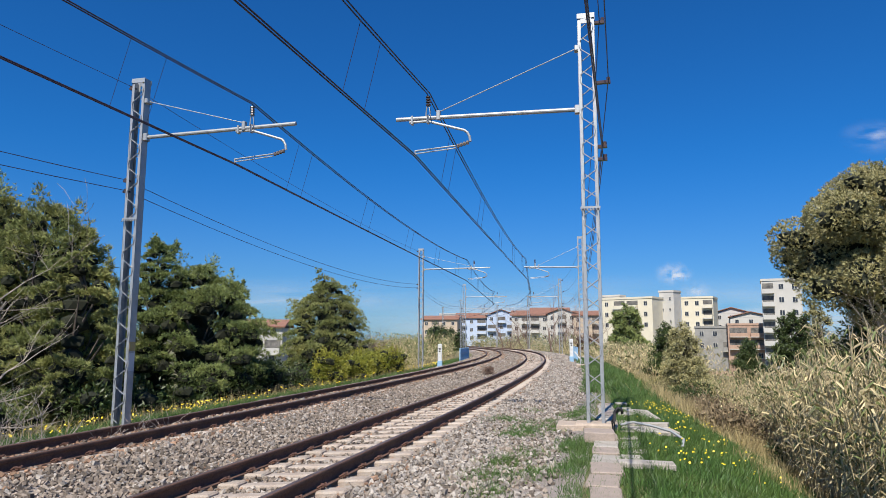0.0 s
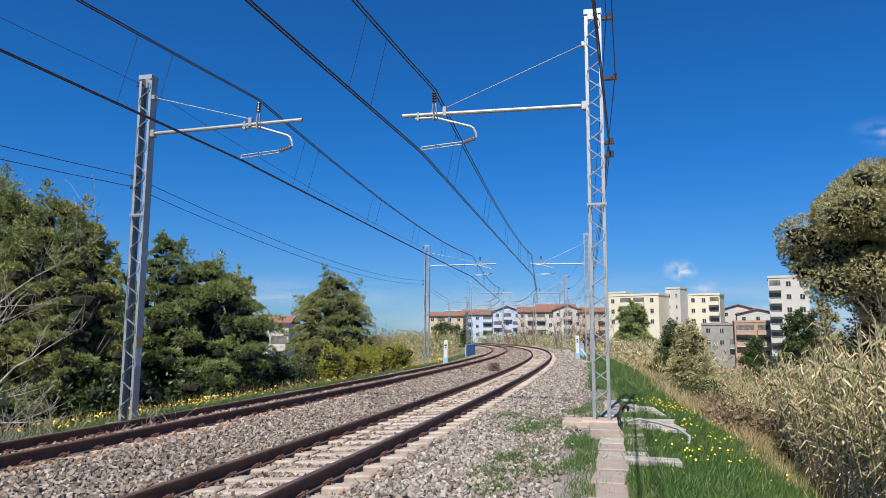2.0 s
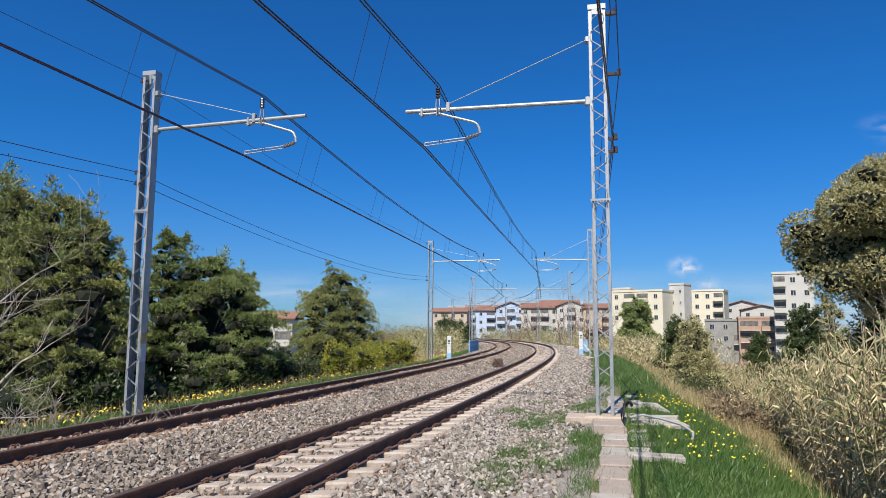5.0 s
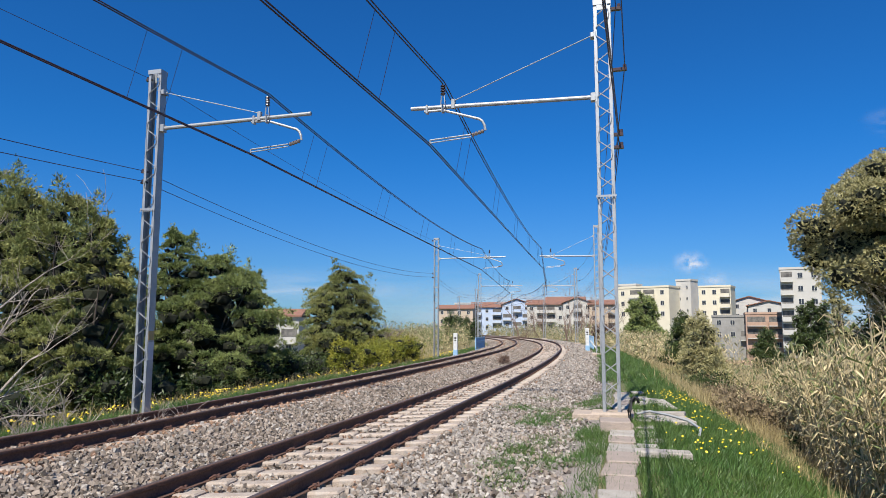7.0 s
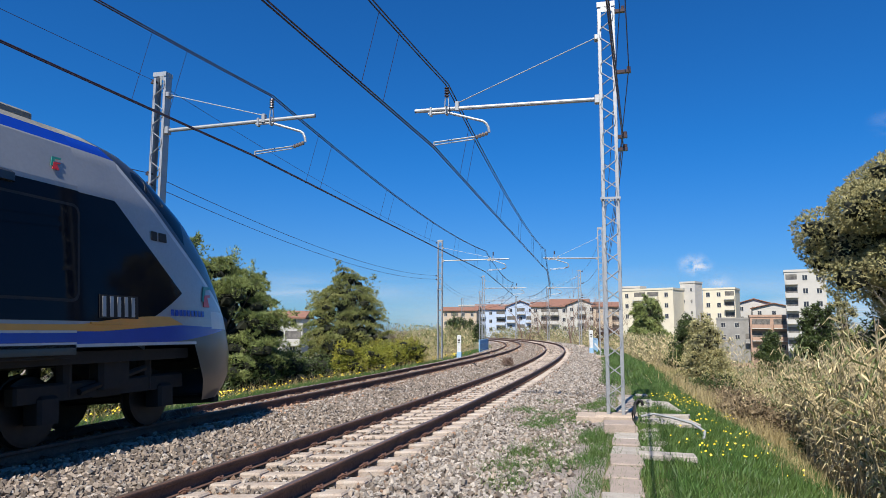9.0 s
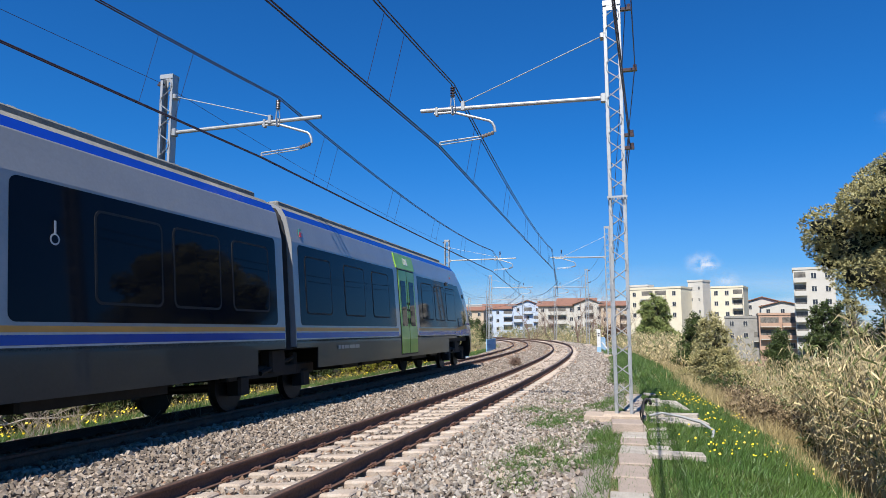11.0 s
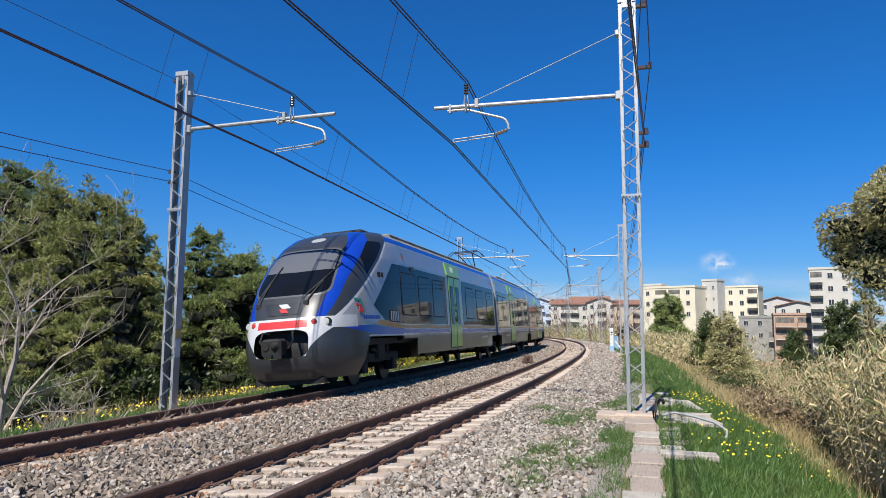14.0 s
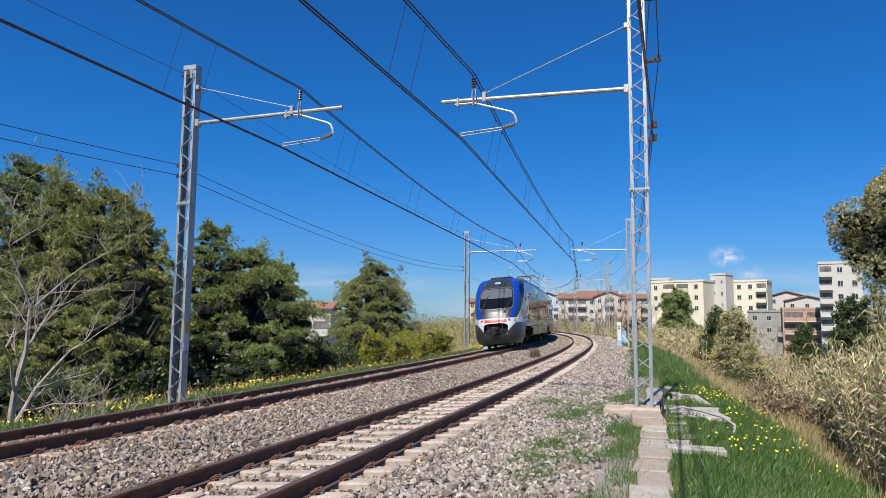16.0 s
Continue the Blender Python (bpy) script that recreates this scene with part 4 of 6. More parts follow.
def gap_place(t):
    """How far the joint between the middle and the rear car has come along the line."""
    return -0.107 + 10.114 * (t - 12) + 0.2249 * (t - 12) ** 2 - 1.2 * max(0.0, 9.0 - t) + 0.3 * min(1.0, max(0.0, t - 12.2)) + 0.12 * max(0.0, 1 - abs(t - 9) / 1.5) + 0.36 * max(0.0, 1 - abs(t - 14.5) / 1.5)


def car_pose(sa, sb):
    a, b = line(sa, -SPACING), line(sb, -SPACING)
    y = (b - a).normalized()
    side = Matrix.Rotation(-heading((sa + sb) / 2), 3, "Z") @ Vector((1, 0, 0))
    up = Vector((0, 0, 1)) * math.cos(LEAN) + side * math.sin(LEAN)
    x = y.cross(up).normalized()
    z = x.cross(y)
    m = Matrix((x, y, z)).transposed().to_4x4()
    m.translation = a
    return m


TRAIN = {}


def train():
    TRAIN["front"] = end_car()
    TRAIN["rear"] = copy_thing(TRAIN["front"], Matrix.Identity(4))
    TRAIN["mid"] = mid_car()
    g = gap_place(12.5)
    TRAIN["rear"].matrix_basis = car_pose(g, g - 14.2)


train()


# ---- plants ----
def unit(v):
    return v / np.maximum(np.linalg.norm(v, axis=-1, keepdims=True), 1e-9)


def blades(base, way, length, width, rng, bend=0.0, face=None):
    """Thin triangles from base points along their ways; bend adds a drooping second half."""
    face = rng.normal(size=way.shape) if face is None else face
    side = unit(np.cross(way, face)) * width[:, None] / 2
    tip = base + way * length[:, None]
    if not bend:
        return np.stack([base - side, base + side, tip], 1).reshape(-1, 3), 3
    mid = base + way * length[:, None] * 0.5
    tip = mid + unit(way + np.array([0, 0, -bend])) * length[:, None] * 0.5
    a = np.stack([base - side * 0.6, base + side * 0.6, mid + side, mid - side], 1)
    b = np.stack([mid - side, mid + side, tip + side * 0.05, tip - side * 0.05], 1)
    return np.stack([a, b], 1).reshape(-1, 3), 4


def diamonds(base, way, length, width, rng, face=None):
    face = rng.normal(size=way.shape) if face is None else face
    side = unit(np.cross(way, face)) * width[:, None] / 2
    mid, tip = base + way * length[:, None] * 0.45, base + way * length[:, None]
    return np.stack([base, mid + side, tip, mid - side], 1).reshape(-1, 3), 4


PINE = mat("pine_needles", (0.12, 0.165, 0.045), 0.6, second=(0.25, 0.28, 0.085), scale=0.8, amount=0.8, island=0.45, through_light=0.03)
PINE_DRY = mat("yellowish_needles", (0.28, 0.27, 0.08), 0.6, second=(0.14, 0.175, 0.05), scale=0.8, amount=0.8, island=0.45, through_light=0.03)
GUM = mat("olive_grey_leaves", (0.26, 0.245, 0.10), 0.5, second=(0.40, 0.35, 0.16), scale=0.7, amount=0.8, island=0.4, through_light=0.10)
SHRUB = mat("shrub_leaves", (0.045, 0.075, 0.018), 0.5, second=(0.085, 0.11, 0.03), scale=1.5, amount=0.8, island=0.4, through_light=0.25)
BROOM = mat("yellow_green_leaves", (0.20, 0.23, 0.03), 0.55, second=(0.34, 0.30, 0.03), scale=1.2, amount=0.9, island=0.4, through_light=0.25)
BARK = mat("grey_bark", (0.12, 0.095, 0.075), 0.9, second=(0.07, 0.055, 0.045), scale=6, amount=0.8, grain=0.3, bump=0.6)
PALE_BARK = mat("pale_twigs", (0.42, 0.36, 0.31), 0.85, second=(0.25, 0.21, 0.17), scale=5, amount=0.8, grain=0.2)
DRY_BRUSH = mat("dry_brush", (0.27, 0.20, 0.11), 0.8, second=(0.17, 0.125, 0.075), scale=3, amount=0.9, island=0.5, through_light=0.1)
BROWN_TWIG = mat("brown_twigs", (0.16, 0.10, 0.075), 0.85, second=(0.22, 0.15, 0.11), scale=5, amount=0.8)


def lobes(rng, count, height, radius, low, pointed, dome=False):
    """Uneven clumps that together make a crown: rows of x, y, z and size."""
    out = []
    for i in range(count):
        q = low + (1 - low) * (i + rng.uniform(0, 1)) / count
        r = radius * (1 - pointed * max(0, (q - low) / (1 - low)) ** 1.4) * (0.62 + 0.38 * math.sin(math.pi * min(1, 0.25 + (q - low) / (1 - low))))
        if dome:
            r = radius * math.sqrt(max(0.06, 1 - (((q - low) / (1 - low) - 0.48) / 0.56) ** 2))
        a = i * 2.4 + rng.uniform(-0.6, 0.6)
        d = r * rng.uniform(0.45, 1.02)
        out.append((d * math.cos(a), d * math.sin(a), q * height, max(r * rng.uniform(0.17, 0.35), radius * rng.uniform(0.13, 0.19))))
    for i in range(3):
        out.append((rng.normal() * radius * 0.08, rng.normal() * radius * 0.08, height * (0.99 + 0.035 * i), radius * (0.13 - 0.03 * i)))
    out.append((0, 0, height * (0.55 + low / 2), radius * 0.6))
    return np.array(out)


# near-black colour that stands for the shade deep inside the crowns
CROWN_SHADE = mat("crown_shade", (0.010, 0.013, 0.006), 1.0, second=(0.018, 0.020, 0.009), scale=3, amount=0.8)
ICO = [(0, 0, 1), (0.89, 0, 0.45), (0.28, 0.85, 0.45), (-0.72, 0.53, 0.45), (-0.72, -0.53, 0.45), (0.28, -0.85, 0.45),
       (0.72, 0.53, -0.45), (-0.28, 0.85, -0.45), (-0.89, 0, -0.45), (-0.28, -0.85, -0.45), (0.72, -0.53, -0.45), (0, 0, -1)]
ICO_F = [(0, 1, 2), (0, 2, 3), (0, 3, 4), (0, 4, 5), (0, 5, 1), (1, 6, 2), (2, 7, 3), (3, 8, 4), (4, 9, 5), (5, 10, 1),
         (2, 6, 7), (3, 7, 8), (4, 8, 9), (5, 9, 10), (1, 10, 6), (6, 11, 7), (7, 11, 8), (8, 11, 9), (9, 11, 10), (10, 11, 6)]


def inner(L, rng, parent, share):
    """Near-black lumps added inside the clumps, painted as shade; they block light."""
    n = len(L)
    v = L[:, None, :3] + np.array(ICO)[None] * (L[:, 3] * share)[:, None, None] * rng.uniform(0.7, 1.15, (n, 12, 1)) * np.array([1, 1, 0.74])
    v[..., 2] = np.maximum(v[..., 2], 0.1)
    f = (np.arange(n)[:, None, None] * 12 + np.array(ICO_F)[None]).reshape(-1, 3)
    indexed("inner_wood", v.reshape(-1, 3), f, CROWN_SHADE, parent)["kind"] = "stuff"


def tree(name, place, height, radius, label, material, seed, low=0.12, pointed=0.75, count=34, tufts=11000, leaf=(0.125, 0.042), per=6, kind="needle", bark=None, squash=0.75, dome=False, core=0.72):
    rng = np.random.default_rng(seed)
    t = empty(name, Matrix.Translation(place), label, "tree", "trees by the line")
    L = lobes(rng, int(count * 1.5), height, radius, low, pointed, dome)
    b = Build()
    sway = [(rng.uniform(-0.05, 0.05) * radius * i, rng.uniform(-0.05, 0.05) * radius * i) for i in range(6)]
    trunk = [(sway[i][0], sway[i][1], height * 0.92 * i / 5) for i in range(6)]
    b.tube(trunk, [height * 0.028 * (1 - 0.17 * i) for i in range(6)], 8)
    for x, y, z, r in L[:-1:2]:
        q = max(0.06, z / height - 0.12)
        k = min(4, int(q * 5))
        p0 = Vector(trunk[k]).lerp(Vector(trunk[k + 1]), q * 5 - k)
        p1 = Vector((x, y, z))
        b.tube([p0, p0.lerp(p1, 0.5) + Vector((0, 0, -0.05 * r)), p1], [height * 0.008, height * 0.005, height * 0.002], 5)
    b.done("trunk", bark or BARK, t)
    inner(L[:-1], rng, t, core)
    w = L[:, 3] ** 2
    tufts = int(tufts * (1.1 if kind == "needle" else 1.0))
    pick = rng.choice(len(L), tufts, p=w / w.sum())
    d = unit(rng.normal(size=(tufts, 3)))
    shell_ = 0.84 + 0.22 * rng.uniform(0, 1, tufts) if dome else 0.74 + 0.40 * rng.uniform(0, 1, tufts) ** 1.5
    c = L[pick, :3] + d * (L[pick, 3] * shell_)[:, None] * np.array([1, 1, squash])
    c[:, 2] = np.maximum(c[:, 2], 0.15)
    base = np.repeat(c, per, 0)
    out = np.repeat(d, per, 0)
    way = unit(out * 0.45 + rng.normal(size=(tufts * per, 3)) * 0.62 + np.array([0, 0, 0.30]))
    face = unit(out + rng.normal(size=out.shape) * 0.40)
    ln = leaf[0] * rng.uniform(0.6, 1.3, tufts * per)
    wd = leaf[1] * rng.uniform(0.7, 1.3, tufts * per)
    if kind == "needle":
        v, k = blades(base, way, ln, wd, rng, face=face)
    else:
        v, k = diamonds(base + rng.normal(size=base.shape) * leaf[0] * 0.5, way, ln, wd, rng, face)
    soup("crown", v, k, material, t)
    return t


def pine(place, height, radius, label, material, seed, pads=120, per_pad=105, low=0.10, leaf=(0.13, 0.027), shoots=7, blunt=1.9):
    """A dense pine: flattened boughs in uneven storeys round a dark core, with ragged leading shoots."""
    rng = np.random.default_rng(seed)
    t = empty("pine_tree", Matrix.Translation(place), label, "tree", "trees by the line")

    def reach(q):
        q = max(0.0, (q - low) / (1 - low))
        return radius * ((0.72 + 0.28 * q / 0.3) if q < 0.3 else max(0.07, (1 - ((q - 0.3) / 0.7) ** blunt)) ** 0.8)

    b = Build()
    sway = [(rng.uniform(-0.04, 0.04) * radius * i, rng.uniform(-0.04, 0.04) * radius * i) for i in range(6)]
    trunk = [(sway[i][0], sway[i][1], height * 0.95 * i / 5) for i in range(6)]
    b.tube(trunk, [height * 0.024 * (1 - 0.18 * i) for i in range(6)], 8)
    bulge = rng.uniform(0.78, 1.12, 9)
    C, A, N = [], [], []
    for i in range(pads):
        q = low + (1 - low) * ((i + rng.uniform()) / pads) ** 0.9
        a = i * 2.39996 + rng.uniform(-0.5, 0.5)
        r = reach(q) * bulge[int(a / (2 * math.pi) * 9) % 9] * rng.uniform(0.62, 1.06)
        out = np.array([math.cos(a), math.sin(a), 0.0])
        C.append(out * r + np.array([0, 0, q * height + rng.uniform(-0.2, 0.2)]))
        A.append(radius * rng.uniform(0.15, 0.30) * (0.55 + 0.45 * reach(q) / radius))
        N.append(unit(out * rng.uniform(0.0, 0.42) + np.array([0, 0, 1.0]) + rng.normal(size=3) * 0.15))
        if i % 3 == 0:
            k = min(4, int(q * 4.6))
            p0, p1 = Vector(trunk[k]), Vector(C[-1])
            b.tube([p0, p0.lerp(p1, 0.6) + Vector((0, 0, -0.1)), p1], [height * 0.006, height * 0.004, height * 0.0015], 4)
    b.done("trunk", BARK, t)
    C, A, N = np.array(C), np.array(A), np.array(N)
    n = len(C)
    # dark lumps as shade under each bough and in the core
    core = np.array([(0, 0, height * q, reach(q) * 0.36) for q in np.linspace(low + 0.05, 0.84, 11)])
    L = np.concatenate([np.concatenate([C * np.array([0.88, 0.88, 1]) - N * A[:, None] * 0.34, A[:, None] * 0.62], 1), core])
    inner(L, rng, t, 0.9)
    count = np.maximum(30, (per_pad * (A / A.mean()) ** 2)).astype(int)
    pick = np.repeat(np.arange(n), count)
    m = len(pick)
    e1 = unit(np.cross(N, rng.normal(size=(n, 3))))
    e2 = np.cross(N, e1)
    rho, phi = np.sqrt(rng.uniform(0, 1, m)), rng.uniform(0, 2 * math.pi, m)
    lump = 1 + 0.22 * np.sin(3 * phi + pick * 1.7) + 0.13 * np.sin(5 * phi + pick)
    flat = (e1[pick] * np.cos(phi)[:, None] + e2[pick] * np.sin(phi)[:, None])
    dome = 0.50 * np.sqrt(np.maximum(0, 1 - rho ** 2)) - 0.10 + rng.normal(size=m) * 0.07
    c = C[pick] + flat * (rho * lump * A[pick])[:, None] + N[pick] * (dome * A[pick])[:, None]
    up = unit(N[pick] * 0.8 + flat * (rho * 0.9)[:, None])
    # leading shoots: loose chains of tufts
    sc, su = [], []
    for i in range(shoots):
        a, q = rng.uniform(0, 2 * math.pi), rng.uniform(0.72, 0.98)
        p = np.array([math.cos(a), math.sin(a), 0]) * reach(q) * 0.8 + np.array([0, 0, q * height])
        d = unit(np.array([math.cos(a) * 0.35, math.sin(a) * 0.35, 1.0]))
        for k in range(75):
            h = rng.uniform() ** 1.2
            sc.append(p + d * h * radius * 0.42 + rng.normal(size=3) * radius * 0.075 * (1.2 - 0.8 * h))
            su.append(d)
    c, up = np.concatenate([c, np.array(sc)]), np.concatenate([up, np.array(su)])
    c[:, 2] = np.maximum(c[:, 2], 0.1)
    per = 6
    base, way0 = np.repeat(c, per, 0), np.repeat(up, per, 0)
    way = unit(way0 * 0.75 + rng.normal(size=base.shape) * 0.55)
    face = unit(way0 + rng.normal(size=base.shape) * 0.45)
    v, k = blades(base, way, leaf[0] * rng.uniform(0.6, 1.35, len(base)), leaf[1] * rng.uniform(0.7, 1.3, len(base)), rng, face=np.cross(way, face))
    soup("crown", v, k, material, t)
    return t


def bush(name, place, size, label, material, seed, tufts=2000, leaf=(0.12, 0.05), category="shrub"):
    rng = np.random.default_rng(seed)
    sx, sy, sz = size
    t = empty(name, Matrix.Translation(place), label, category, "shrubs")
    n = 14
    L = np.stack([rng.uniform(-0.62, 0.62, n) * sx / 2, rng.uniform(-0.62, 0.62, n) * sy / 2, rng.uniform(0.25, 0.72, n) * sz, rng.uniform(0.20, 0.34, n) * min(sx, 1.6 * sz)], 1)
    pick = rng.integers(0, n, tufts)
    d = unit(rng.normal(size=(tufts, 3)))
    c = L[pick, :3] + d * (L[pick, 3] * rng.uniform(0.6, 1.1, tufts))[:, None]
    c[:, 2] = np.abs(c[:, 2])
    base = np.repeat(c, 5, 0) + rng.normal(size=(tufts * 5, 3)) * leaf[0] * 0.5
    way = unit(np.repeat(d, 5, 0) * 0.6 + rng.normal(size=base.shape) * 0.7 + np.array([0, 0, 0.3]))
    v, k = diamonds(base, way, leaf[0] * rng.uniform(0.6, 1.3, len(base)), leaf[1] * rng.uniform(0.7, 1.3, len(base)), rng)
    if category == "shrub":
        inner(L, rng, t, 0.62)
    soup("foliage", v, k, material, t)
    b = Build()
    for x, y, z, r in L[::2]:
        b.tube([(x * 0.2, y * 0.2, -0.25), (x * 0.6, y * 0.6, z * 0.6), (x, y, z)], [0.03, 0.02, 0.008], 4)
    b.done("stems", BARK, t)
    return t


def bare(name, place, seed, label, height, spread, material, trunk_r=0.05, levels=4, lean=(0, 0), kids=4, start_n=1):
    """A leafless tree or bush, forking again and again."""
    rnd = random.Random(seed)
    t = empty(name, Matrix.Translation(place), label, "bare tree", "trees by the line")
    trunk, twigs = Build(), Build()

    def grow(p, d, length, r, level):
        pts, rs = [p], [r]
        q = Vector(p)
        d = Vector(d).normalized()
        for i in range(4):
            d = (d + Vector((rnd.gauss(0, 0.16), rnd.gauss(0, 0.16), rnd.gauss(0.05, 0.10)))).normalized()
            q = q + d * length / 4
            pts.append(q.copy())
            rs.append(max(0.0035, r * (1 - 0.15 * (i + 1))))
        (trunk if level == 0 else twigs).tube(pts, rs, 6 if level < 2 else 3, caps=False)
        if level < levels:
            for i in range(kids + (1 if level else 2)):
                k = rnd.randint(1, 4)
                e = Vector((rnd.gauss(0, spread), rnd.gauss(0, spread), rnd.gauss(0.25, 0.35)))
                grow(pts[k], d + e, length * rnd.uniform(0.45, 0.75), rs[k] * 0.6, level + 1)

    for i in range(start_n):
        grow(Vector((rnd.gauss(0, 0.12) * (start_n > 1), rnd.gauss(0, 0.12) * (start_n > 1), 0)), (lean[0] + rnd.gauss(0, 0.2) * (start_n > 1), lean[1] + rnd.gauss(0, 0.2) * (start_n > 1), 1), height * 0.5, trunk_r, 0)
    trunk.done("trunk", material, t)
    twigs.done("branch_work", material, t)
    return t


PINE_LABEL = "tall dense dark green pine beside the railway bank"
OLIVE_PINE = "tall dense olive-green pine with ragged leading shoots"
pine((-16.9, 23.5, -2.6), 9.7, 3.0, PINE_LABEL, PINE, 3, shoots=10)
pine((-14.3, 22.0, -2.6), 8.5, 2.3, OLIVE_PINE, PINE_DRY, 1, pads=110, shoots=9)
pine((-12.2, 21.0, -2.6), 8.0, 2.3, OLIVE_PINE, PINE_DRY, 2, pads=120, shoots=9)
pine((-10.5, 19.6, -2.6), 7.1, 1.5, "slim olive-green pine with ragged leading shoots", PINE_DRY, 12, pads=80, per_pad=80, shoots=6)
pine((-9.8, 27.6, -3.0), 7.3, 2.75, "broad rounded dark green pine beside the railway bank", PINE, 4, pads=150, shoots=4, blunt=2.6)
pine((-11.2, 26.8, -3.0), 8.2, 1.7, "slim dark green pine with ragged leading shoots", PINE, 5, pads=90, shoots=8)
pine((-10.0, 33.0, -3.0), 7.0, 1.5, "small slim pine with dark green needles", PINE, 8, pads=70, shoots=5)
pine((-6.5, 38.5, -2.9), 7.5, 2.7, "broad rounded pine with olive-green needles", PINE_DRY, 6, pads=150, shoots=6, blunt=2.3)
pine((-17.5, 32.0, -3.0), 7.6, 3.4, PINE_LABEL, PINE, 9, pads=110)
pine((-13.8, 25.5, -2.8), 6.2, 2.4, PINE_LABEL, PINE, 15, pads=90, shoots=3)
# low green wall under and between the pines
rnd = random.Random(11)
for k in range(26):
    s = 2 + k * 1.35 + rnd.uniform(-0.4, 0.4)
    u = -9.6 - rnd.uniform(0, 2.6) - max(0, (18 - s)) * 0.05
    h = rnd.uniform(1.0, 1.9)
    p = line(s, u, float(ground_z(u)) - 0.1)
    bush("shrub", p, (rnd.uniform(1.6, 2.6), rnd.uniform(1.6, 2.4), h + 0.5), "dense dark green shrub at the foot of the pines", SHRUB, 100 + k, tufts=450, leaf=(0.15, 0.05))
for k in range(8):
    s = 19 + k * 1.5
    p = line(s, -7.7 - rnd.uniform(0, 0.8), -0.75)
    bush("shrub", p, (rnd.uniform(1.3, 1.9), rnd.uniform(1.2, 1.8), rnd.uniform(1.5, 1.95)), "low yellow-green broom shrub on the verge", BROOM, 140 + k, tufts=900, leaf=(0.11, 0.04))
bare("bare_tree", (-9.5, 13.2, -1.6), 3, "leafless pale-barked tree with tangled branches", 6.6, 0.85, PALE_BARK, 0.085, 3, (0.22, -0.1), 4)
bare("bare_bush", (-5.6, 12.6, -1.2), 5, "leafless bush of thin pale twigs", 1.8, 0.9, PALE_BARK, 0.018, 2, (-0.3, 0), 4, 3)
bare("bare_bush", (-7.3, 12.0, -1.4), 6, "leafless bush of thin pale twigs", 2.2, 0.9, PALE_BARK, 0.02, 3, (0.1, 0), 3, 3)
bare("bare_bush", line(28.0, -8.6, -1.0), 7, "leafless bush of upright brown twigs", 3.2, 0.22, BROWN_TWIG, 0.02, 2, (0, 0), 4, 9)
bare("bare_bush", line(29.5, -9.2, -1.1), 8, "leafless bush of upright brown twigs", 3.4, 0.22, BROWN_TWIG, 0.02, 2, (0, 0), 4, 9)

# the tall tree and bushes beyond the reeds
tree("eucalyptus_tree", (20.3, 30.5, -4.0), 12.9, 4.1, "large olive-green eucalyptus rising behind the reeds", GUM, 21, low=0.50, pointed=0.10, count=60, tufts=44000, leaf=(0.125, 0.06), per=5, kind="needle", bark=PALE_BARK, squash=0.85, dome=True, core=0.72)
tree("eucalyptus_tree", (21.6, 33.5, -4.0), 8.6, 3.6, "lower dark olive-green eucalyptus among the reeds", SHRUB, 22, low=0.15, pointed=0.35, count=40, tufts=9000, leaf=(0.2, 0.08), per=4, kind="needle", bark=PALE_BARK, squash=0.85)
tree("olive_tree", (31.0, 61.0, -5.0), 8.4, 3.0, "dark green bushy tree before the white apartment house", SHRUB, 29, low=0.1, pointed=0.4, count=30, tufts=5000, leaf=(0.24, 0.09), per=4, kind="needle")
tree("olive_tree", (34.5, 64.0, -5.0), 9.0, 3.2, "olive-green bushy tree before the white apartment house", GUM, 30, low=0.1, pointed=0.4, count=30, tufts=5000, leaf=(0.24, 0.09), per=4, kind="needle")
bare("bare_tree", (14.3, 20.0, -2.9), 13, "leafless pale tree with fine tangled twigs", 5.6, 0.5, PALE_BARK, 0.06, 3, (-0.05, 0), 4)
bare("bare_tree", (15.6, 22.0, -2.9), 14, "leafless pale tree with fine tangled twigs", 6.2, 0.5, PALE_BARK, 0.06, 3, (-0.1, 0), 4)
tree("olive_tree", (9.8, 28.0, -2.7), 4.5, 1.5, "small bushy olive-green tree among dry reeds", GUM, 23, low=0.12, pointed=0.4, count=26, tufts=7000, leaf=(0.12, 0.035), per=4, kind="leaf")
tree("olive_tree", (13.0, 40.0, -3.2), 5.2, 1.6, "small dark green bushy tree among dry reeds", SHRUB, 24, low=0.12, pointed=0.4, count=26, tufts=5000, leaf=(0.16, 0.06), per=4, kind="leaf")
tree("conifer_tree", (21.4, 80.0, -5.0), 9.8, 3.2, "dark green conifer before the cream apartment block", PINE, 25, low=0.1, pointed=0.35, tufts=6000, leaf=(0.4, 0.08))
tree("olive_tree", (42.0, 95.0, -6.0), 7.0, 2.4, "dark green round tree beside the houses", SHRUB, 26, low=0.1, pointed=0.4, tufts=4000, leaf=(0.3, 0.1), per=4, kind="leaf")
tree("olive_tree", (15.6, 75.0, -5.0), 6.5, 2.2, "leafy reddish-brown tree beside the houses", mat("russet_leaves", (0.13, 0.065, 0.04), 0.7, second=(0.09, 0.05, 0.035), scale=1, island=0.3), 27, low=0.1, pointed=0.4, tufts=3000, leaf=(0.3, 0.1), per=4, kind="leaf")


rnd = random.Random(77)
for k in range(9):
    s = 7.5 + k * 1.3
    u = 6.5 + rnd.uniform(0, 1.4)
    bush("bramble", line(s, u, float(ground_z(u)) - 0.1), (1.3, 1.3, rnd.uniform(0.6, 1.0)), "tangled dry bramble on the bank below the grass", DRY_BRUSH if k % 3 else SHRUB, 300 + k, 420, (0.11, 0.04), "bramble")
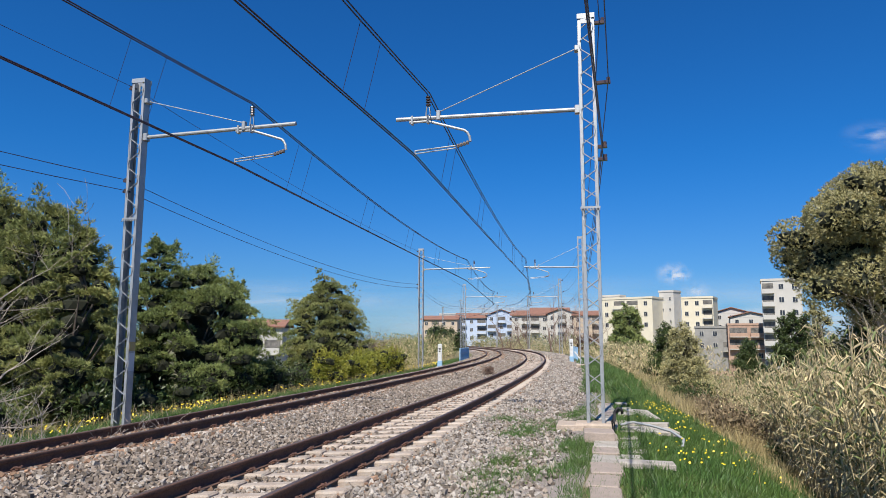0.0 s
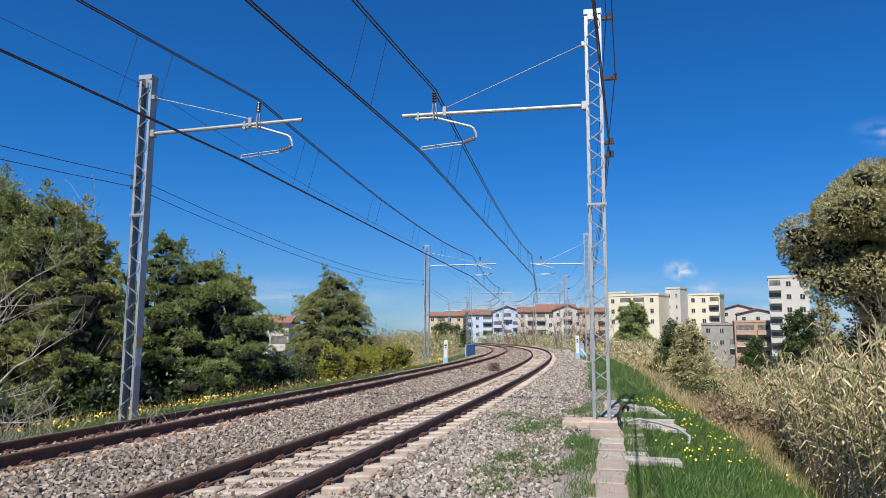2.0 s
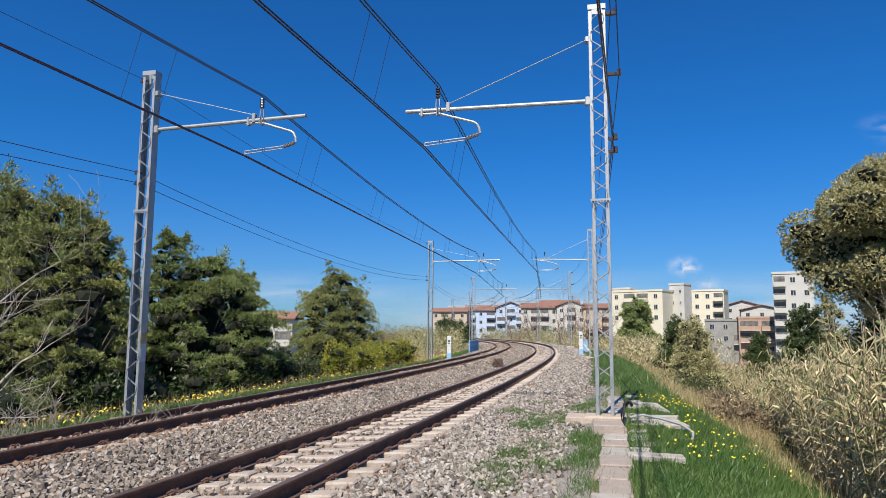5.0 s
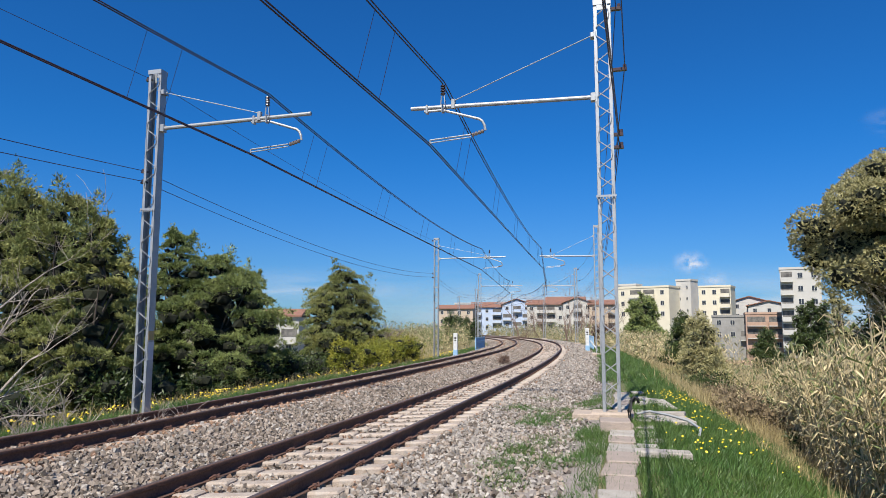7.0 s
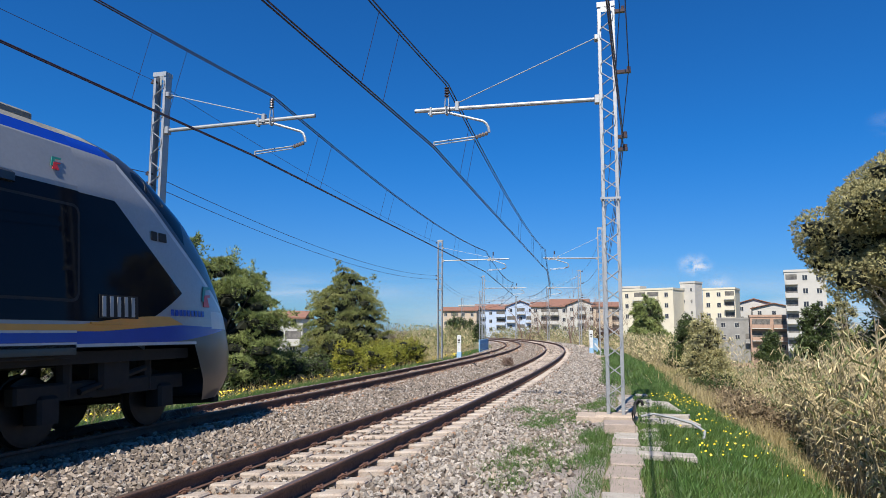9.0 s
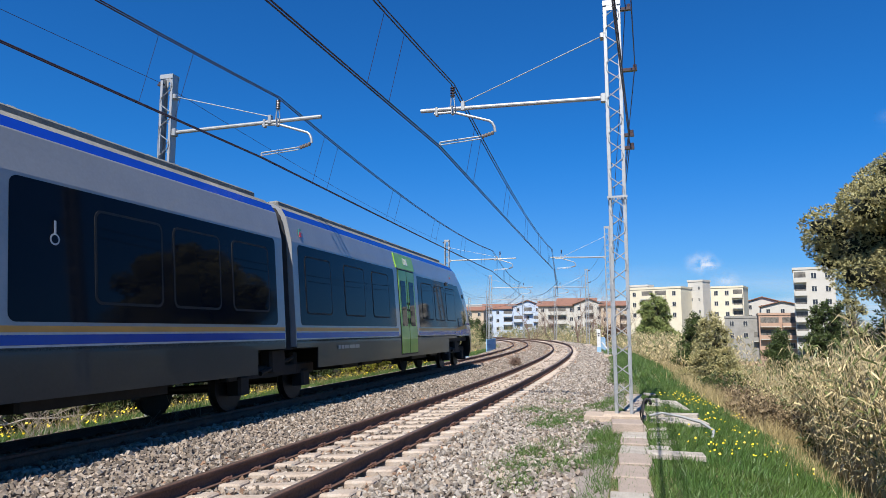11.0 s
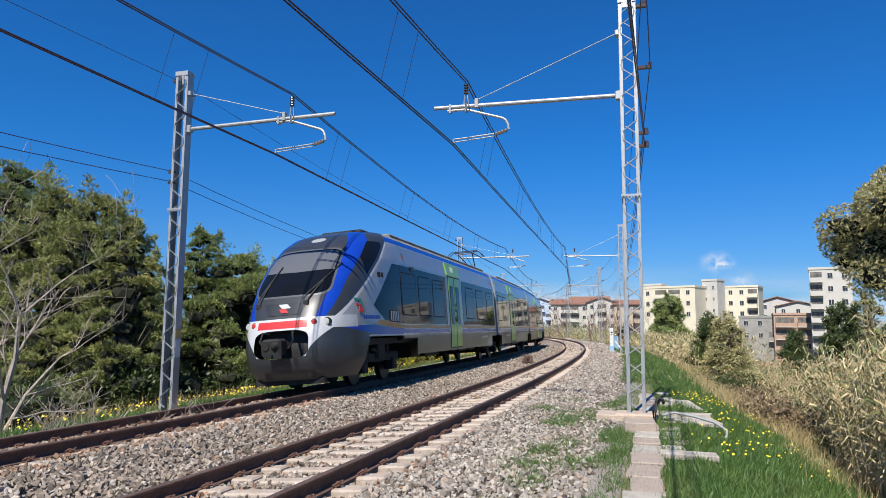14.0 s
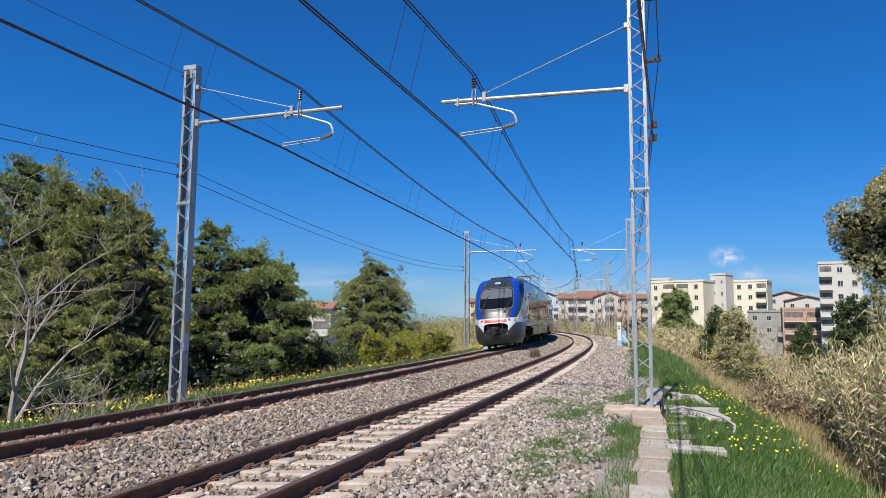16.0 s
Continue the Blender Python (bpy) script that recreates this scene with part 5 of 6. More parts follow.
# leafless and leafy trees before the far houses
for k in range(9):
    dp = rnd.uniform(100, 135)
    bare("bare_tree", (dp * (0.095 + 0.017 * k + rnd.uniform(-0.004, 0.004)), dp, -6.5), 400 + k, "brownish leafless tree before the far houses", rnd.uniform(14, 18), 0.45, BROWN_TWIG, 0.22, 3, (0, 0), 4)
for k in range(4):
    dp = rnd.uniform(95, 115)
    tree("olive_tree", (dp * (-0.012 + 0.012 * k), dp, -6.5), rnd.uniform(8.0, 9.5), 2.0, "dark green round tree beside the houses", SHRUB, 420 + k, low=0.1, pointed=0.4, tufts=2200, leaf=(0.3, 0.1), per=4, kind="leaf")


# ---- reeds ----
REED_LEAF = mat("dry_reed_leaves", (0.55, 0.45, 0.255), 0.55, second=(0.37, 0.30, 0.15), scale=1.3, amount=0.9, island=0.55, through_light=0.10)
REED_GREEN = mat("green_reed_leaves", (0.11, 0.15, 0.045), 0.5, second=(0.20, 0.21, 0.075), scale=1.3, amount=0.9, island=0.35, through_light=0.15)
REED_STALK = mat("dry_reed_stalks", (0.60, 0.48, 0.28), 0.55, second=(0.45, 0.35, 0.19), scale=4, amount=0.8, island=0.3)


def reeds(name, S, U, height, leaves, label, seed, leaf_len=0.42, leaf_w=0.028, green=0.22):
    rng = np.random.default_rng(seed)
    n = len(S)
    z0 = ground_z(U) - 0.05
    base = lines(S, U, z0)
    h = rng.uniform(height[0], height[1], n) - z0
    lean = rng.normal(size=(n, 2)) * 0.12
    ob = empty(name, Matrix.Identity(4), label, "reeds")
    ob["kind"] = "stuff"
    # stalks: three-sided and thin
    top = base + np.stack([lean[:, 0] * h, lean[:, 1] * h, h], 1)
    w = rng.uniform(0.008, 0.014, n)
    tri = [(math.cos(a), math.sin(a), 0) for a in (0, 2.09, 4.19)]
    quads = []
    for i in range(3):
        a, b = np.array(tri[i]), np.array(tri[(i + 1) % 3])
        quads.append(np.stack([base + a * w[:, None], base + b * w[:, None], top + b * w[:, None] * 0.4, top + a * w[:, None] * 0.4], 1))
    soup("reed_stalk", np.stack(quads, 1).reshape(-1, 3), 4, REED_STALK, ob)["kind"] = "stuff"
    q = rng.uniform(0.12, 1.0, (n, leaves)) ** 0.8
    p = base[:, None] + (top - base)[:, None] * q[..., None]
    a = rng.uniform(0, 2 * math.pi, (n, leaves))
    up = rng.uniform(0.1, 1.4, (n, leaves)) * (0.4 + q)
    way = unit(np.stack([np.cos(a), np.sin(a), up], -1)).reshape(-1, 3)
    p = p.reshape(-1, 3)
    v, k = blades(p, way, leaf_len * rng.uniform(0.5, 1.4, len(p)), leaf_w * rng.uniform(0.6, 1.4, len(p)), rng, bend=1.3)
    isgreen = (rng.uniform(size=len(p)) < green * (0.4 + 1.2 * q.ravel())).astype(int)
    soup("reed_leaf", v, k, [REED_LEAF, REED_GREEN], ob, index=np.repeat(isgreen, 2))["kind"] = "stuff"


rng = np.random.default_rng(50)
n = 4600
S = rng.uniform(-9, 10.0, n)
reeds("giant_reeds", S, 6.9 + 0.07 * np.maximum(S, 0) + rng.uniform(0, 1, n) ** 1.3 * 7.0, (0.1, 1.80 - 0.14 * np.maximum(S - 2, 0)), 16, "dense thicket of dry yellow giant reeds with some green leaves", 51, 0.32, 0.028, 0.26)
n = 2000
S = rng.uniform(10, 34, n)
reeds("giant_reeds", S, 6.8 + rng.uniform(0, 1, n) * 10, (-1.7, 0.0), 8, "stand of dry straw-coloured reeds on the falling bank", 52, 0.40, 0.032, 0.25)
n = 2800
S = rng.uniform(30, 85, n)
reeds("giant_reeds", S, 5.2 + rng.uniform(0, 1, n) ** 1.2 * 6.0, (-0.6, 1.25), 6, "stand of dry straw-coloured reeds on the falling bank", 53, 0.55, 0.05, 0.25)
n = 1500
S = rng.uniform(60, 118, n)
reeds("giant_reeds", S, -8.6 - rng.uniform(0, 1, n) * 9, (0.2, 2.2), 7, "row of dry reeds beyond the bend of the line", 54, 0.6, 0.07, 0.5)
n = 1200
S = rng.uniform(96, 150, n)
reeds("giant_reeds", S, 5.2 + rng.uniform(0, 1, n) * 8, (0.2, 2.4), 7, "row of dry reeds beyond the bend of the line", 55, 0.6, 0.08, 0.5)


# ---- grass and flowers ----
GRASS = mat("verge_grass", (0.070, 0.150, 0.034), 0.5, second=(0.115, 0.175, 0.042), scale=1.1, amount=0.9, island=0.4, through_light=0.3)
STRAW = mat("dry_grass", (0.46, 0.37, 0.19), 0.7, second=(0.32, 0.25, 0.11), scale=1.1, amount=0.9, island=0.4, through_light=0.2)
PETAL = mat("yellow_petals", (0.75, 0.60, 0.02), 0.5, second=(0.68, 0.50, 0.015), scale=5, island=0.15)


def grass(name, S, U, tall, material, label, seed, width=0.010, lift=0.0, flat=0.6):
    rng = np.random.default_rng(seed)
    base = lines(S, U, ground_z(U) - 0.02 + lift)
    way = unit(np.stack([rng.normal(size=len(S)) * flat, rng.normal(size=len(S)) * flat, np.ones(len(S))], 1))
    v, k = blades(base, way, tall * rng.uniform(0.4, 1.3, len(S)), width * rng.uniform(0.6, 1.4, len(S)), rng)
    ob = soup(name, v, k, material)
    tagged(ob, label, "grass", kind="stuff")


def clumped(rng, n, lo, hi, ulo, uhi, size=0.35, clumps=60):
    c = np.stack([rng.uniform(lo, hi, clumps), rng.uniform(ulo, uhi, clumps)], 1)
    k = rng.integers(0, clumps, n)
    return c[k, 0] + rng.normal(size=n) * size, c[k, 1] + rng.normal(size=n) * size * 0.6


rng = np.random.default_rng(60)
n = 90000
grass("grass", rng.uniform(-5, 14, n), rng.uniform(4.25, 7.2, n), 0.15, GRASS, "lush green grass on the verge beside the slabs", 61, 0.017)
n = 26000
grass("grass", rng.uniform(-5, 12, n), 3.9 + rng.uniform(0, 0.6, n), 0.12, GRASS, "dense grass along the edge of the slabs", 59, 0.013)
n = 3500
grass("grass", rng.uniform(-5, 12, n), rng.uniform(3.25, 3.9, n), 0.09, GRASS, "short grass between the slabs of the path", 60, 0.010)
n = 26000
grass("grass", rng.uniform(12, 50, n), rng.uniform(3.0, 6.0, n), 0.22, GRASS, "green grass verge running beside the ballast", 62, 0.025)
n = 16000
S, U = clumped(rng, n, -4, 6.5, 1.7, 3.3, 0.24, 30)
grass("grass", S, U, 0.085, GRASS, "sparse short grass growing through the ballast", 63, 0.007, 0.045)
n = 5000
S, U = clumped(rng, n, -2, 9, 3.0, 3.5, 0.22, 18)
grass("grass", S, U, 0.11, GRASS, "short grass between ballast and slabs", 64, 0.009, 0.0)
n = 60000
grass("grass", rng.uniform(-9, 16, n), rng.uniform(-9.5, -6.2, n), 0.22, GRASS, "tall green grass along the far verge", 65, 0.014)
n = 26000
grass("grass", rng.uniform(14, 60, n), rng.uniform(-9.5, -6.35, n), 0.26, GRASS, "green grass along the far verge", 66, 0.028)
n = 30000
S, U = clumped(rng, n, 8, 45, 5.7, 9.2, 0.5, 130)
grass("dry_grass", S, U, 0.50, STRAW, "tall dry straw-coloured grass on the bank", 67, 0.018, 0, 0.35)
n = 5000
S, U = clumped(rng, n, -3, 12, 6.2, 7.8, 0.4, 34)
grass("dry_grass", S, U, 0.36, STRAW, "dry straw-coloured grass at the foot of the reeds", 68, 0.012, 0, 0.5)
n = 7000
grass("dry_grass", rng.uniform(0, 40, n), rng.uniform(-9.8, -6.6, n), 0.45, STRAW, "dry grass stalks on the far verge", 69, 0.012, 0, 0.35)


def flowers(S, U, lift, label, seed, r):
    rng = np.random.default_rng(seed)
    n = len(S)
    c = lines(S, U, ground_z(U) + lift * rng.uniform(0.6, 1.3, n))
    tilt = unit(np.stack([rng.normal(size=n) * 0.5 - 0.3, rng.normal(size=n) * 0.5 - 0.6, np.ones(n)], 1))
    e1 = unit(np.cross(tilt, np.array([1.0, 0.2, 0])))
    e2 = np.cross(tilt, e1)
    rr = r * rng.uniform(0.6, 1.25, n)
    ang = np.arange(5) * 2 * math.pi / 5
    v = c[:, None] + rr[:, None, None] * (np.cos(ang)[None, :, None] * e1[:, None] + np.sin(ang)[None, :, None] * e2[:, None])
    ob = soup("yellow_flowers", v.reshape(-1, 3), 5, PETAL)
    tagged(ob, label, "wildflowers", kind="stuff")


S, U = clumped(rng, 220, -1.0, 13, 4.6, 6.2, 0.5, 14)
flowers(S, U, 0.16, "small yellow wildflowers in the grass of the verge", 71, 0.017)
S, U = clumped(rng, 400, -6, 12, -8.0, -6.5, 0.5, 40)
flowers(S, U, 0.24, "bright yellow wildflowers along the far verge", 72, 0.022)
S, U = clumped(rng, 220, 12, 48, -8.4, -6.45, 0.7, 60)
flowers(S, U, 0.28, "bright yellow wildflowers along the far verge", 73, 0.035)


# ---- ballast stones ----
STONE = mat("grey_ballast_stone", (0.28, 0.23, 0.185), 0.95, second=(0.155, 0.122, 0.094), scale=14, amount=0.9, grain=0.3, island=0.55)
STONE_RUST = mat("rust_stained_stone", (0.31, 0.19, 0.12), 0.95, second=(0.18, 0.11, 0.072), scale=9, amount=0.9, grain=0.3, island=0.5)
STONE_PALE = mat("pale_ballast_stone", (0.37, 0.33, 0.285), 0.95, second=(0.24, 0.21, 0.18), scale=14, amount=0.9, grain=0.35, island=0.42)


def stones(s0, s1, u0, u1, density, size, seed, name="ballast"):
    """Broken stones, each a lopsided block turned at random."""
    rng = np.random.default_rng(seed)
    n = int((s1 - s0) * (u1 - u0) * density)
    S, U = rng.uniform(s0, s1, n), rng.uniform(u0, u1, n)
    # the sleepers of the near track stay clear, those of the far track are half buried
    ph = np.abs((S + 12 + 0.3) % 0.6 - 0.3)
    keep = ~((np.abs(U) < 1.02) & (ph < 0.16) & (rng.uniform(size=n) > 0.03))
    keep &= np.abs(np.abs(U) - GAUGE_HALF) > 0.10
    keep &= np.abs(np.abs(U + SPACING) - GAUGE_HALF) > 0.10
    far_in = np.abs(U + SPACING) < 1.2
    keep &= ~(far_in & (ph < 0.12) & (rng.uniform(size=n) > 0.25))
    # thins out towards the verge
    keep &= rng.uniform(size=n) > np.clip((U - 2.3) / 0.9, 0, 1) * 0.92
    keep &= rng.uniform(size=n) > np.clip((-U - 5.9) / 0.5, 0, 1) * 0.9
    S, U = S[keep], U[keep]
    n = len(S)
    hump = np.array([noise.noise(Vector((a * 0.9, b * 0.9, 4.0))) for a, b in zip(S, U)])
    c = lines(S, U, ground_z(U) + 0.018 + 0.028 * hump + rng.uniform(-0.022, 0.026, n) - 0.022 * (np.abs(U) < 1.1))
    q = unit(rng.normal(size=(n, 4)))
    w, x, y, z = q.T
    R = np.stack([1 - 2 * (y * y + z * z), 2 * (x * y - z * w), 2 * (x * z + y * w), 2 * (x * y + z * w), 1 - 2 * (x * x + z * z), 2 * (y * z - x * w),
                  2 * (x * z - y * w), 2 * (y * z + x * w), 1 - 2 * (x * x + y * y)], 1).reshape(n, 3, 3)
    dims = size * rng.uniform(0.6, 1.3, (n, 1)) * np.stack([rng.uniform(0.85, 1.35, n), rng.uniform(0.75, 1.1, n), rng.uniform(0.55, 0.9, n)], 1)
    if size < 0.07:
        # blocky stones with knocked-off corners
        shape = np.array([(a, b, d) for d in (-1, 1) for a, b in ((-1, -1), (1, -1), (1, 1), (-1, 1))], float) * 0.5
        v = shape[None] * (1 + rng.uniform(-0.42, 0.12, (n, 8, 1))) + rng.uniform(-0.10, 0.10, (n, 8, 3))
        f = np.array([(3, 2, 1, 0), (4, 5, 6, 7), (0, 1, 5, 4), (1, 2, 6, 5), (2, 3, 7, 6), (3, 0, 4, 7)])
        tri = np.concatenate([f[:, [0, 1, 2]], f[:, [0, 2, 3]]])
    else:
        shape = np.array([(1, 0, 0), (0, 1, 0), (-1, 0, 0), (0, -1, 0), (0, 0, 1), (0, 0, -1)], float) * 0.62
        v = shape[None] * (1 + rng.uniform(-0.35, 0.25, (n, 6, 1))) + rng.uniform(-0.17, 0.17, (n, 6, 3))
        tri = np.array([(0, 1, 4), (1, 2, 4), (2, 3, 4), (3, 0, 4), (1, 0, 5), (2, 1, 5), (3, 2, 5), (0, 3, 5)])
    v = np.einsum("nij,nkj->nki", R, v * dims[:, None]) + c[:, None]
    idx = (np.arange(n)[:, None, None] * len(shape) + tri[None]).reshape(-1, 3)
    near_rail = np.minimum(np.abs(np.abs(U) - GAUGE_HALF), np.abs(np.abs(U + SPACING) - GAUGE_HALF))
    rust = rng.uniform(size=n) < np.where((U < -2.2), 0.75, 0.35) * np.exp(-((near_rail / 0.42) ** 2))
    pale = rng.uniform(size=n) < np.where(U > 0.9, 0.6, 0.18)
    kind = np.where(rust, 1, np.where(pale, 2, 0))
    ob = indexed(name, v.reshape(-1, 3), idx, [STONE, STONE_RUST, STONE_PALE], index=np.repeat(kind, len(tri)))
    tagged(ob, "broken grey and rust-stained stones of the track ballast", "ballast", kind="stuff")


stones(-6, 6, -6.4, 3.2, 440, 0.050, 201)
stones(6, 18, -6.4, 3.2, 270, 0.058, 202)
stones(18, 40, -6.4, 3.2, 100, 0.092, 203)
stones(40, 85, -6.3, 3.0, 45, 0.14, 204)



# ---- path of slabs, posts and cables ----
def slab(s, u, ls, lu, z, turn, tilt=0.0, high=0.07, material=None, name="slab", label="weathered concrete slab lying on the verge"):
    b = Build()
    b.box((-lu / 2, -ls / 2, -high), (lu / 2, ls / 2, 0), chamfer=0.012)
    ob = b.done(name, material or SLAB)
    ob.matrix_basis = frame_at(s, u, z) @ pose(0, 0, 0, tilt, tilt * 0.6, turn)
    return tagged(ob, label, "slab", "slabs of the path")


rnd = random.Random(31)
RED_SLAB = mat("reddish_slab", (0.36, 0.29, 0.24), 0.9, 0, (0.28, 0.23, 0.19), 5, 0.7, 0.25, 0.5, 50)
s = -4.2
while s < 8.5:
    ls = rnd.uniform(0.45, 0.75)
    if not 2.9 < s < 3.4:
        slab(s, 3.73 + rnd.uniform(-0.025, 0.025), ls, rnd.uniform(0.33, 0.40), -0.105 + rnd.uniform(-0.01, 0.01), rnd.uniform(-3, 3), rnd.uniform(-1.2, 1.2), material=RED_SLAB if rnd.random() < 0.35 else SLAB)
    if s > -0.2 and rnd.random() < 0.8:
        slab(s + 0.2, 4.13 + rnd.uniform(-0.04, 0.06), ls * 0.8, 0.28, -0.11 + rnd.uniform(-0.03, 0.03), rnd.uniform(-10, 10), rnd.uniform(-4, 4))
    s += ls + rnd.uniform(0.02, 0.12)
slab(0.0, 4.24, 0.24, 0.70, -0.07, 4, 2, label="long pale concrete slab lying across the grass")
slab(3.6, 4.55, 0.5, 0.75, -0.10, 20, 4)
slab(4.2, 4.45, 0.4, 0.8, -0.06, -8, -3)
slab(6.4, 4.5, 0.9, 0.5, -0.12, 15, 6)
slab(2.2, 3.62, 0.55, 0.48, 0.02, 3, 0, 0.16, RED_SLAB, label="thick reddish concrete block beside the path")
slab(3.75, 3.1, 0.7, 0.5, -0.055, 0, 0, 0.14, PLINTH, label="flat concrete base beside the mast")

b = Build()
b.tube([(0, 0, -0.1), (0.01, 0.0, 0.16), (0.03, 0, 0.30), (0.08, 0, 0.36), (0.14, 0, 0.33), (0.15, 0, 0.26)], [0.032, 0.03, 0.028, 0.026, 0.026, 0.024], 8)
b.tube([(-0.01, 0.02, -0.1), (-0.03, 0.02, 0.12), (0.02, 0.02, 0.26), (0.10, 0.02, 0.31)], 0.018, 6)
ob = b.done("cable_end", BLACK, smooth=True)
ob.matrix_basis = frame_at(3.3, 3.86, -0.08)
tagged(ob, "black cable end sticking up beside the mast", "cable")
b = Build()
b.tube([line(3.4, 3.98, -0.02), line(3.5, 4.2, 0.02), line(3.2, 4.5, 0.0), line(3.0, 4.8, -0.06), line(2.6, 4.95, -0.13), line(2.3, 4.9, -0.2)], 0.022, 6)
ob = b.done("conduit", mat("grey_conduit", (0.30, 0.31, 0.31), 0.6), smooth=True)
tagged(ob, "thin grey conduit lying over the slabs", "cable")
b = Build()
b.tube([line(22.0, -2.9, -0.04), line(21.2, -2.65, 0.0), line(20.1, -2.35, -0.05)], 0.02, 5)
ob = b.done("stick", BLACK)
tagged(ob, "dark stick lying on the ballast between the tracks", "stick")
bush("dry_tuft", line(23.5, -1.45, -0.22), (0.6, 0.6, 0.42), "small dry brown plant growing in the ballast", BROWN_TWIG, 180, 240, (0.10, 0.025), "weed")

PALE_BLUE = mat("pale_blue_paint", (0.22, 0.40, 0.58), 0.6, second=(0.30, 0.45, 0.58), scale=3, amount=0.8, grain=0.1)
POST = mat("whitewashed_post", (0.66, 0.66, 0.64), 0.8, second=(0.52, 0.52, 0.50), scale=4, amount=0.8, grain=0.15, bump=0.2)


def marker(s, u, z, high, label):
    t = empty("marker_post", frame_at(s, u, z), label, "marker post", "marker posts")
    Build().box((-0.13, -0.08, 0.40), (0.13, 0.08, high), chamfer=0.02).done("post", POST, t)
    Build().box((-0.15, -0.10, -0.1), (0.15, 0.10, 0.40), chamfer=0.02).done("foot", PALE_BLUE, t)
    for z0, w in ((high - 0.35, 0.07), (high - 0.50, 0.05)):
        Build().box((-w, -0.086, z0), (w, -0.079, z0 + 0.09)).done("marking", BLACK, t)


marker(33.75, -5.75, -0.30, 1.45, "white marker post with a pale blue foot")
marker(41.3, 2.65, -0.15, 1.65, "tall white marker post with a pale blue foot")
t = empty("prop", frame_at(41.0, 3.1, -0.15), "leaning white concrete prop beside the marker post", "prop")
Build().tube([(0.35, 0, -0.05), (-0.25, 0, 0.75)], 0.06, 6).done("bar", POST, t)


def blue_fence(s0, s1, u, z, label):
    n = max(2, int((s1 - s0) / 1.0))
    t = empty("bridge_railing", frame_at(s0, u, z), label, "railing", "bridge railings")
    inv = frame_at(s0, u, z).inverted()
    for i in range(n + 1):
        p = inv @ line(s0 + (s1 - s0) * i / n, u, z)
        Build().box((p.x - 0.04, p.y - 0.04, -0.2), (p.x + 0.04, p.y + 0.04, 1.05)).done("post", PALE_BLUE, t)
    for z1 in (0.15, 0.6, 1.02):
        Build().tube([inv @ line(s0 + (s1 - s0) * i / n, u, z + z1) for i in range(n + 1)], 0.035, 6).done("rail", PALE_BLUE, t)
    for i in range(n * 5):
        p = inv @ line(s0 + (s1 - s0) * (i + 0.5) / (n * 5), u, z)
        Build().box((p.x - 0.02, p.y - 0.03, 0.15), (p.x + 0.02, p.y + 0.03, 1.0)).done("baluster", PALE_BLUE, t)


blue_fence(47, 56, -6.15, -0.35, "pale blue metal railing beside the far track")
blue_fence(43, 49, 3.15, -0.15, "pale blue metal railing beside the near track")


# ---- houses ----
CREAM = mat("cream_render", (0.66, 0.60, 0.46), 0.85, second=(0.60, 0.54, 0.41), scale=0.4, amount=0.7, grain=0.06)
OFFWHITE = mat("offwhite_render", (0.51, 0.485, 0.44), 0.85, second=(0.45, 0.43, 0.39), scale=0.4, amount=0.7, grain=0.06)
BLUEWHITE = mat("bluish_white_render", (0.46, 0.54, 0.66), 0.85, second=(0.40, 0.47, 0.58), scale=0.4, amount=0.7, grain=0.06)
GREYWALL = mat("bare_cement_render", (0.30, 0.29, 0.27), 0.9, second=(0.23, 0.22, 0.20), scale=0.5, amount=0.8, grain=0.1)
BRICKY = mat("bare_brickwork", (0.44, 0.29, 0.21), 0.9, second=(0.36, 0.24, 0.18), scale=1.2, amount=0.8, grain=0.15)
PEACH = mat("peach_render", (0.52, 0.41, 0.30), 0.85, second=(0.45, 0.36, 0.27), scale=0.4, amount=0.7, grain=0.06)
TILES = mat("clay_roof_tiles", (0.27, 0.13, 0.085), 0.85, second=(0.20, 0.105, 0.075), scale=2, amount=0.8, grain=0.25)
PANE = mat("house_window", (0.035, 0.04, 0.05), 0.2)
# dim mottled colour for the shade in the balcony recesses
LOGGIA_SHADE = mat("loggia_shade", (0.20, 0.185, 0.16), 0.8, second=(0.07, 0.065, 0.06), scale=0.9, amount=0.9)
SLABWHITE = mat("balcony_slab", (0.55, 0.53, 0.48), 0.85, second=(0.47, 0.45, 0.41), scale=1, amount=0.7)


